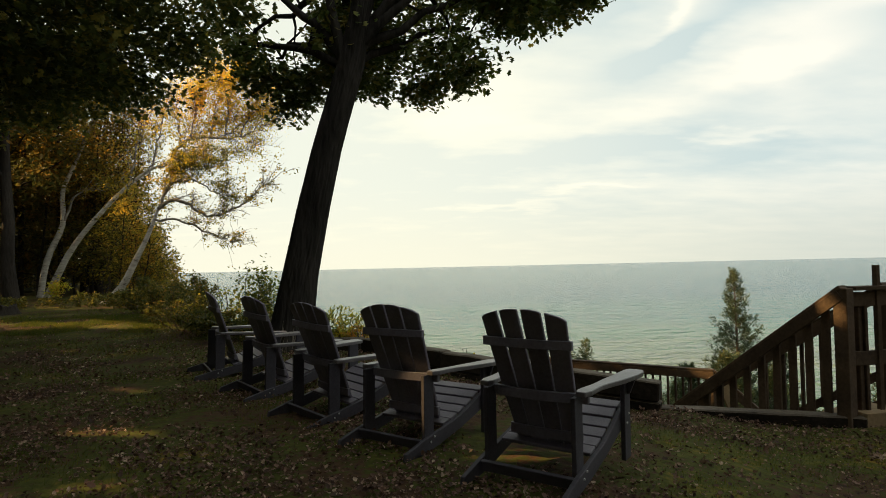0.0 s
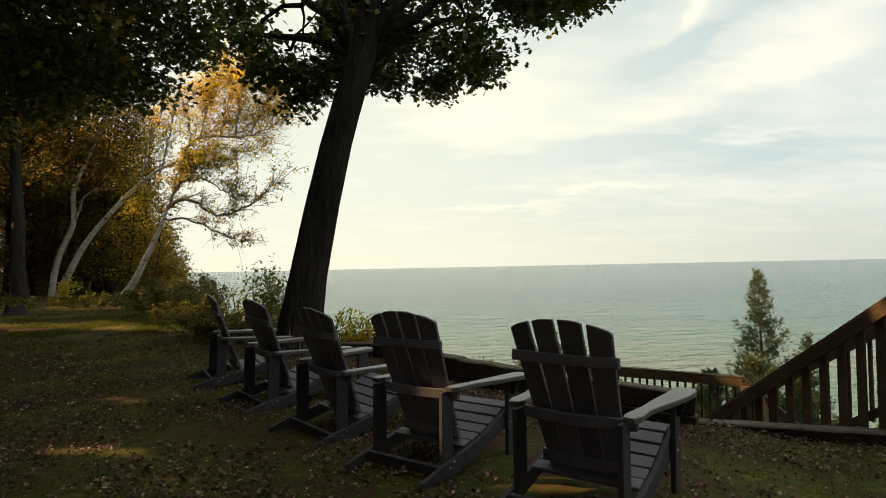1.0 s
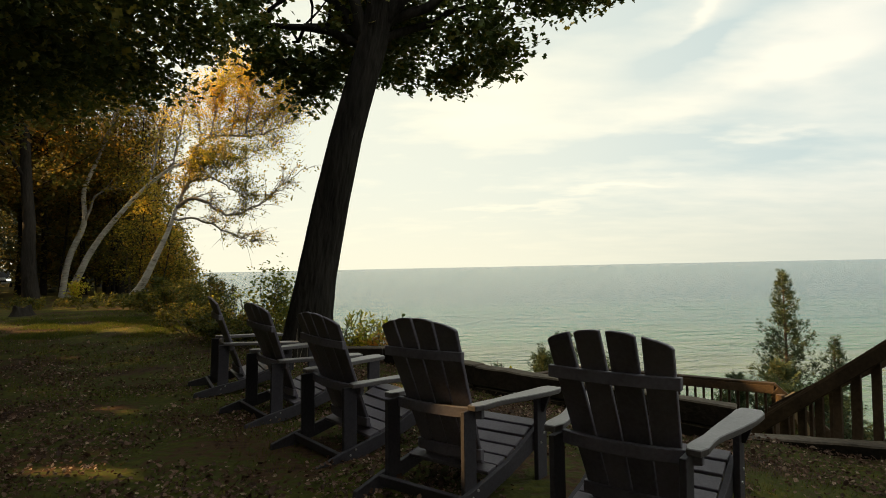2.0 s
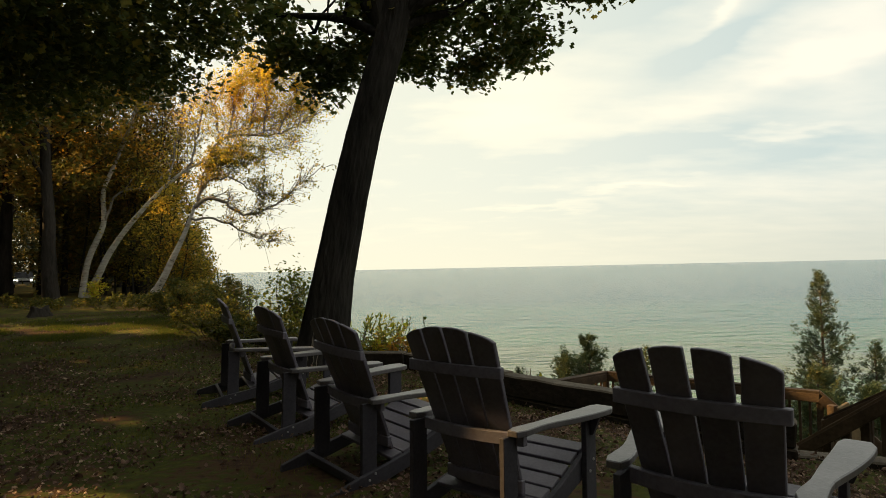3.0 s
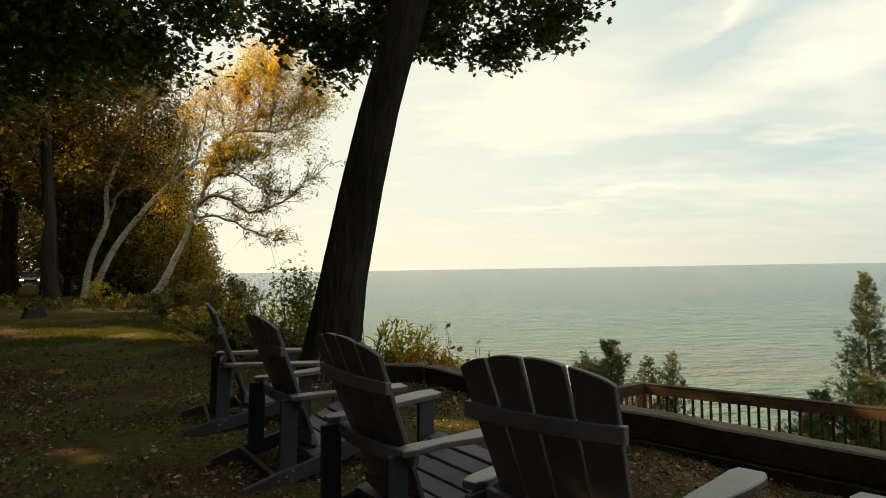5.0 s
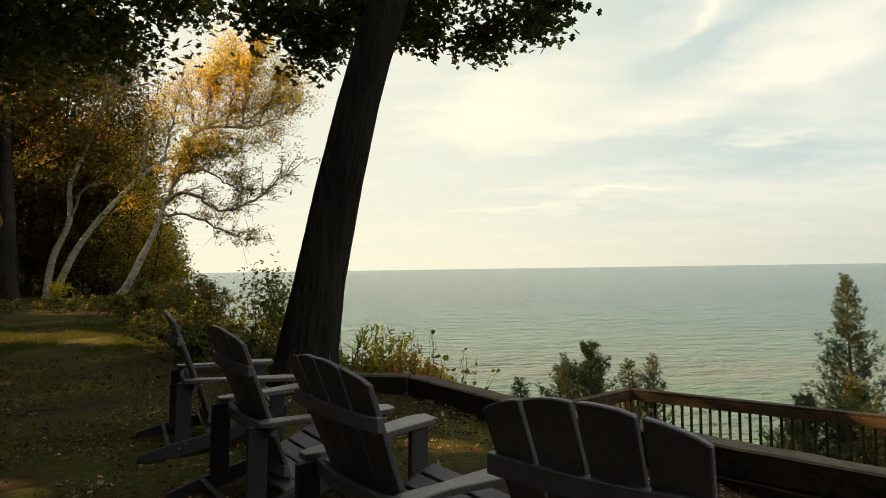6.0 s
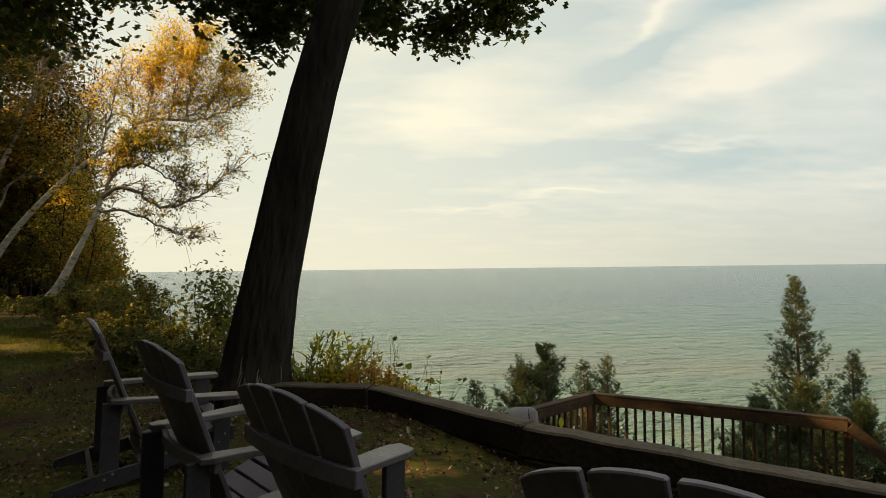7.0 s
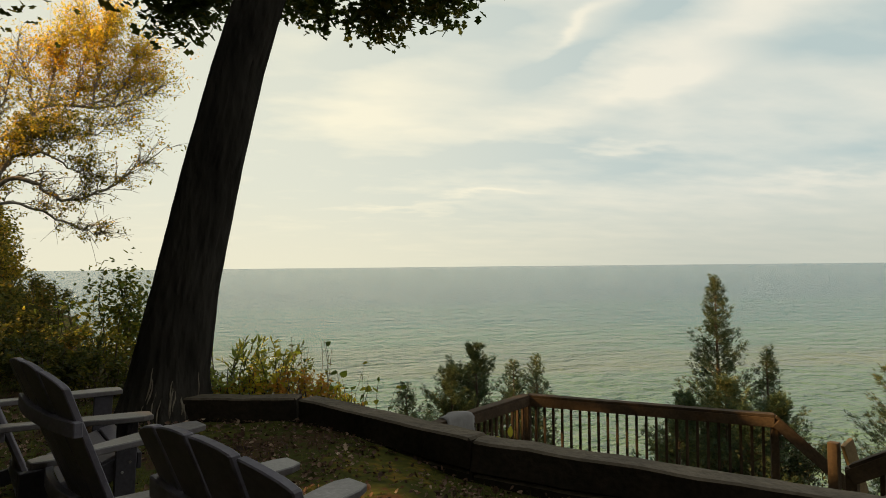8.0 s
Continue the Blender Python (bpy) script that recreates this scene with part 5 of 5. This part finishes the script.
def shrub(x, y, z, height, width, n, mat, seed, label, leaf=0.075, template=None, depth=None, name="shrub", stems_n=14):
    rng = random.Random(seed)
    t = new(name)
    tagged(t, label, "shrub", "shrubs along the bluff")
    stems, ends = [], []
    for k in range(stems_n):
        a = rng.random() * 6.283
        q = rng.random() ** 0.6
        e = Vector((x + math.cos(a) * width * q, y + math.sin(a) * (depth or width) * q, z + height * (1.0 - 0.55 * q * q) * rng.uniform(0.75, 1.0)))
        b = bend((x + math.cos(a) * 0.25 * width, y + math.sin(a) * 0.25 * width, min(z, gz(x, y)) - 0.1), e, 6, 0.05, 0.03 * height, rng)
        stems.append((b, list(np.linspace(0.012, 0.003, 7))))
        ends += b[2:] + b[4:]
    tubes("stemwork", stems, TWIG, t, 5)
    rs = np.random.RandomState(seed)
    E = np.array([tuple(p) for p in ends])
    c = E[rs.randint(0, len(E), n // 5)] + rs.normal(0, 0.05 * height, (n // 5, 3))
    leaves_round(c, 5, 0.05 * height, leaf, template or OVAL_T, mat, t, seed + 2, 0.2, "leaves")
    return t


shrub(-3.95, 12.95, -0.55, 2.0, 0.46, 2400, SHRUB_LEAF, 61, "upright olive-green shrub at the bluff edge", 0.080, stems_n=20)
shrub(-4.9, 13.4, -0.4, 1.5, 0.4, 240, BUSH_LEAF, 62, "thin twiggy shrub at the bluff edge", 0.07)
def stalks(spots, seed, label, mat, leaf, per=2, lean=0.12, thick=0.0045):
    """Thin upright stems, each with a few leaves near its tip. spots: x, y, foot, top."""
    rng = random.Random(seed)
    t = new("plant")
    tagged(t, label, "plant", "plants behind the edging")
    stems, c, d = [], [], []
    for x, y, z0, z1 in spots:
        e = Vector((x + rng.gauss(0, lean), y + rng.gauss(0, lean), z1))
        b = bend((x, y, z0), e, 7, 0.03, 0.010, rng)
        stems.append((b, list(np.linspace(thick, 0.0018, 8))))
        for q in range(per + rng.randrange(2)):
            p = b[rng.choice((4, 5, 6, 7, 7))]
            c.append(tuple(p))
            d.append((rng.gauss(0, 0.8), rng.gauss(0, 0.5), rng.gauss(-0.25, 0.5)))
    tubes("stemwork", stems, STALK, t, 5)
    rs = np.random.RandomState(seed)
    scatter("leaves", c, leaf * (0.6 + 0.7 * rs.random(len(c))), d, HEART_T, mat, t, seed, 0.15)
    return t


def arching_shrub(x, y, z, reach, height, seed, label, mat, leaf, stems_n=12, per=15):
    """Arching stems with narrow leaves set alternately along their upper half."""
    rng = random.Random(seed)
    t = new("shrub")
    tagged(t, label, "shrub", "shrubs along the bluff")
    stems, c, d = [], [], []
    for k in range(stems_n):
        a = rng.random() * 6.283
        q = 0.3 + 0.7 * rng.random() ** 0.8
        e = Vector((x + math.cos(a) * reach * q, y + 0.6 * math.sin(a) * reach * q, z + height * (1.05 - 0.5 * q) * rng.uniform(0.7, 1.0)))
        b = bend((x + rng.gauss(0, 0.06), y + rng.gauss(0, 0.06), z - 0.1), e, 10, 0.10, 0.012, rng)
        stems.append((b, list(np.linspace(0.007, 0.002, 11))))
        out = (e - Vector((x, y, z))).normalized()
        for n in range(per):
            f = 0.35 + 0.65 * n / (per - 1)
            p = b[min(int(f * 10), 9)].lerp(b[min(int(f * 10) + 1, 10)], f * 10 % 1)
            side = Vector((-out.y, out.x, 0.25)) * (1 if n % 2 else -1)
            c.append(tuple(p))
            d.append(tuple(out * 0.6 + side + Vector((0, 0, rng.gauss(0, 0.25)))))
    tubes("stemwork", stems, TWIG, t, 5)
    rs = np.random.RandomState(seed)
    scatter("leaves", c, leaf * (0.7 + 0.6 * rs.random(len(c))), d, LANCE_T, mat, t, seed, 0.2)
    return t


arching_shrub(-1.85, 9.62, -0.15, 0.78, 1.14, 63, "open green shrub with narrow leaves behind the timber edging", PALE_LEAF, 0.074, 22, 17)
arching_shrub(-1.45, 9.5, -0.1, 0.62, 0.86, 60, "thin arching shrub with narrow green leaves", PALE_LEAF, 0.070, 15, 15)
shrub(-1.76, 9.45, -0.15, 0.60, 0.42, 900, PALE_LEAF, 66, "low yellow-green bush behind the timber edging", 0.050, depth=0.25, stems_n=22)
shrub(-1.58, 9.35, -0.15, 0.50, 0.34, 800, VINE_LEAF, 65, "low tangle of clear yellow leaves", 0.048, depth=0.22, stems_n=18)
shrub(-0.95, 9.2, -0.25, 0.50, 0.34, 1100, VINE_LEAF, 56, "low yellow-green vine trailing behind the timber edging", 0.050, depth=0.2, stems_n=20)
shrub(-1.22, 9.2, -0.2, 0.58, 0.40, 1500, RUST_LEAF, 68, "low tangle of rusty orange vine leaves", 0.044, depth=0.22, stems_n=26)
shrub(-1.98, 9.45, -0.15, 0.42, 0.2, 600, RUST_LEAF, 59, "small patch of orange vine at the oak's foot", 0.045, depth=0.15)
rng_s = random.Random(64)
stalks([(-1.38 + 0.52 * rng_s.random(), 9.2 + 0.25 * rng_s.random(), -0.3, 0.34 + 0.28 * rng_s.random()) for _ in range(18)], 64, "bare pale stalks with a few last leaves at their tips", SHRUB_LEAF, 0.050, 1, 0.09, 0.0035)
stalks([(-0.86 + 0.34 * rng_s.random(), 9.0 + 0.2 * rng_s.random(), -0.35, 0.12 + 0.26 * rng_s.random()) for _ in range(12)], 57, "drooping vine with thinning yellow-green leaves", BUSH_LEAF, 0.062, 2, 0.13, 0.0035)
stalks([(-1.42 + 0.10 * rng_s.random(), 9.25, -0.2, 0.36 + 0.2 * rng_s.random()) for _ in range(5)], 58, "climbing stem with heart-shaped yellow leaves", VINE_LEAF, 0.075, 4, 0.06, 0.0035)
for k, (x, y, h, w, n) in enumerate([(-13.4, 27.0, 3.6, 0.9, 2000), (-12.2, 26.2, 3.0, 0.9, 1700), (-11.3, 25.2, 2.3, 0.8, 1300), (-14.6, 27.6, 4.2, 0.8, 1600)]):
    shrub(x, y, gz(x, y) - 0.1, h, w, n, (AMBER_LEAF, BRUSH_LEAF, EDGE_LEAF, BRUSH_LEAF)[k], 160 + k, "tall thin sapling clump with olive and russet leaves", 0.10, stems_n=16, name="sapling_clump")
shrub(0.25, 8.3, -0.6, 0.75, 0.25, 120, BUSH_LEAF, 67, "small leafy sprig behind the timber edging", 0.07)
shrub(-16.9, 27.0, gz(-16.9, 27.0), 1.1, 0.5, 700, VINE_LEAF, 69, "small bush of clear yellow leaves among the birches", 0.10)
for k, (x, y, h, w, n) in enumerate([(-6.0, 14.2, 0.80, 0.9, 1300), (-7.0, 15.6, 0.95, 1.0, 1400), (-8.4, 17.6, 1.05, 1.1, 1400), (-4.6, 12.0, 0.62, 0.8, 900), (-3.9, 11.1, 0.6, 0.7, 900), (-9.8, 20.0, 0.85, 1.3, 1200), (-11.0, 22.5, 0.75, 1.4, 1100), (-5.4, 13.0, 0.7, 0.9, 800), (-7.7, 18.9, 1.15, 1.1, 1200), (-8.9, 21.2, 1.0, 1.2, 1100), (-12.5, 21.5, 0.62, 1.6, 900), (-15.5, 22.6, 0.5, 1.6, 650), (-18.5, 24.4, 0.55, 1.6, 700), (-22.0, 26.0, 0.6, 1.8, 700), (-25.5, 29.0, 0.7, 2.0, 700), (-3.2, 10.2, 0.6, 0.6, 700)]):
    shrub(x, y, gz(x, y) - 0.05, h, w, 2 * n, BRUSH_LEAF, 70 + k, "autumn brush of green, yellow and russet leaves", 0.085 if y > 16 else 0.06, stems_n=22)


def cedar(x, y, top, height, width, seed, label, sprays=900):
    rng = random.Random(seed)
    t = new("cedar_tree")
    tagged(t, label, "tree", "cedars on the bluff")
    z0 = top - height
    stems = [([(x, y, min(z0, gz(x, y)) - 0.2), (x + 0.05, y, z0 + height * 0.5), (x, y, top)], [0.075, 0.05, 0.006])]
    spots, dirs = [], []
    count = int(26 * height)
    for k in range(count):
        h = 1 - (k + rng.random()) / count
        r = width * ((1 - h) ** 0.80) * rng.choice((0.35, 0.6, 0.8, 0.9, 1.0, 1.2)) + 0.05
        a = rng.random() * 6.283
        o = Vector((x, y, z0 + height * h))
        e = o + Vector((math.cos(a) * r, math.sin(a) * r, (0.55 + 0.4 * h) * r))
        stems.append((bend(o, e, 4, -0.12 * r, 0.02, rng), [0.010, 0.008, 0.006, 0.004, 0.002]))
        # flat sprays on both sides of each bough, narrowing to its tip
        each = max(7, int(1.6 * sprays / count * (0.35 + 1.3 * (1 - h))))
        side = Vector((-math.sin(a), math.cos(a), 0))
        for q in range(each):
            f = 0.18 + 0.82 * rng.random() ** 0.75
            p = o.lerp(e, f) + Vector((0, 0, -0.12 * r * 4 * f * (1 - f)))
            w = rng.gauss(0, 1)
            spots.append(p + side * (w * (0.03 + 0.20 * r * (1.08 - f))) + Vector((rng.gauss(0, 0.03), rng.gauss(0, 0.03), rng.gauss(0.01, 0.055))))
            dirs.append((math.cos(a) * 0.8 - math.sin(a) * 0.5 * w, math.sin(a) * 0.8 + math.cos(a) * 0.5 * w, rng.gauss(0.95, 0.4)))
    tubes("trunk", stems, TWIG, t, 5)
    rs = np.random.RandomState(seed)
    scatter("crown", [tuple(p) for p in spots], 0.055 + 0.075 * rs.random(len(spots)), dirs, SPRAY_T, CEDAR, t, seed, 0.42)
    return t


cedar(8.33, 17.6, 0.80, 5.5, 1.20, 81, "narrow cedar with open ragged sprays on the bluff", 5200)
cedar(9.25, 17.0, -0.92, 3.8, 0.85, 82, "small cedar on the bluff slope", 2400)
cedar(3.2, 22.0, -1.25, 4.0, 1.9, 83, "young cedar with a pointed top on the bluff", 7500)
cedar(2.4, 21.8, -1.85, 3.4, 1.5, 88, "bushy cedar beside a taller one on the bluff", 5200)
cedar(4.1, 21.0, -1.6, 3.6, 0.95, 84, "young cedar with yellowish sprays on the bluff", 2200)
cedar(4.85, 21.2, -1.52, 3.6, 0.95, 85, "young cedar with thin sprays on the bluff", 2200)
cedar(0.85, 20.0, -1.95, 2.6, 0.85, 86, "low rounded cedar on the bluff", 1500)
cedar(10.9, 15.0, -0.66, 4.6, 1.35, 87, "cedar beside the stairs on the bluff", 3600)
for x, y, h, w, k in ((6.1, 13.4, 3.3, 0.9, 94), (6.9, 13.9, 3.6, 1.0, 95), (7.7, 14.1, 3.6, 0.9, 96)):
    shrub(x, y, gz(x, y), h, w, 8000, BRUSH_DARK, k, "dense dark brush on the bluff below the deck", 0.062, stems_n=30)
cedar(7.0, 15.3, -1.25, 3.0, 1.5, 91, "dense dark cedar skirt on the bluff slope", 5200)
cedar(7.9, 14.9, -1.55, 2.6, 1.2, 92, "low dense cedar on the bluff slope", 4200)
cedar(5.9, 15.0, -1.45, 2.8, 1.2, 93, "dense young cedar on the bluff slope", 4200)
cedar(5.4, 14.4, -1.7, 3.0, 1.0, 89, "low cedar growing up behind the deck railing", 2200)
cedar(6.6, 14.0, -1.5, 3.2, 1.1, 90, "dark cedar behind the deck railing", 2600)

# ---- lawn cover ----


def lawn_cover():
    rs = np.random.RandomState(8)
    n = 280000
    r = 1.2 + 21 * rs.random(n) ** 1.25
    a = rs.uniform(-1.25, 0.9, n)
    x, y = r * np.sin(a), r * np.cos(a)
    x, y = np.append(x, rs.uniform(-14, -6, 70000)), np.append(y, rs.uniform(12.2, 16.5, 70000))  # denser on the far lawn, so its sun streak reads greener
    n, r = len(x), np.hypot(x, y)
    e = np.interp(x, EDGE_X, EDGE_Y)
    patch = np.array([noise.noise(Vector((p * 0.9, q * 0.9, 3.0))) for p, q in zip(x, y)])
    keep = (y < e - 0.05) & (patch > -0.19 + 0.26 * rs.random(n) + np.interp(r, [4, 10], [0.22, 0.0]) * (x < 0.8))
    x, y, r = x[keep], y[keep], r[keep]
    z = ground_z(x, y) - 0.005
    d = np.stack([rs.normal(0, 0.5, len(x)), rs.normal(0, 0.5, len(x)), np.full(len(x), 0.9)], -1)
    ob = scatter("grass", np.stack([x, y, z], -1), 0.018 + 0.022 * rs.random(len(x)) + 0.0030 * r, d, BLADE_T, GRASS, None, 9, 0.25)
    tagged(ob, "short thin lawn grass in uneven patches", "grass", kind="stuff")
    for name, n, small, large, shape, label in (("fallen_leaves", 24000, 0.022, 0.040, OAK_T, "curled brown and tan fallen oak leaves on the lawn"), ("leaf_litter", 210000, 0.012, 0.022, CURL_T, "small shrivelled brown leaf litter in drifts on the lawn")):
        r = 1.2 + 19 * rs.random(n) ** 1.3
        a = rs.uniform(-1.2, 0.95, n)
        x, y = r * np.sin(a), r * np.cos(a)
        e = np.interp(x, EDGE_X, EDGE_Y)
        clump = np.array([noise.noise(Vector((p * 1.1 + 5, q * 1.1, 1.0))) + 0.6 * noise.noise(Vector((p * 3.1, q * 3.1, 7.0))) for p, q in zip(x, y)])
        keep = (y < e - 0.1) & (clump + 0.45 * smooth01(2.2, 0.6, e - y) > (-0.30 if name == "fallen_leaves" else -0.53) + 0.75 * rs.random(n)) & (rs.random(n) < np.interp(r, [9, 13], [1.0, 0.3])) & (rs.random(n) < np.where(e - y > 1.5, np.interp(x, [0.3, 1.4], [1.0, 0.3]), 1.0))
        x, y, r = x[keep], y[keep], r[keep]
        z = ground_z(x, y) + 0.008 + 0.016 * rs.random(len(x))
        d = np.stack([rs.normal(0, 1, len(x)), rs.normal(0, 1, len(x)), rs.normal(0.15, 0.35, len(x))], -1)
        size = (small + large * rs.random(len(x)) ** 2) * (1 + 0.03 * r)
        ob = scatter(name, np.stack([x, y, z], -1), size, d, shape, LITTER, None, 10, 0.15)
        tagged(ob, label, "leaves", kind="stuff")


lawn_cover()
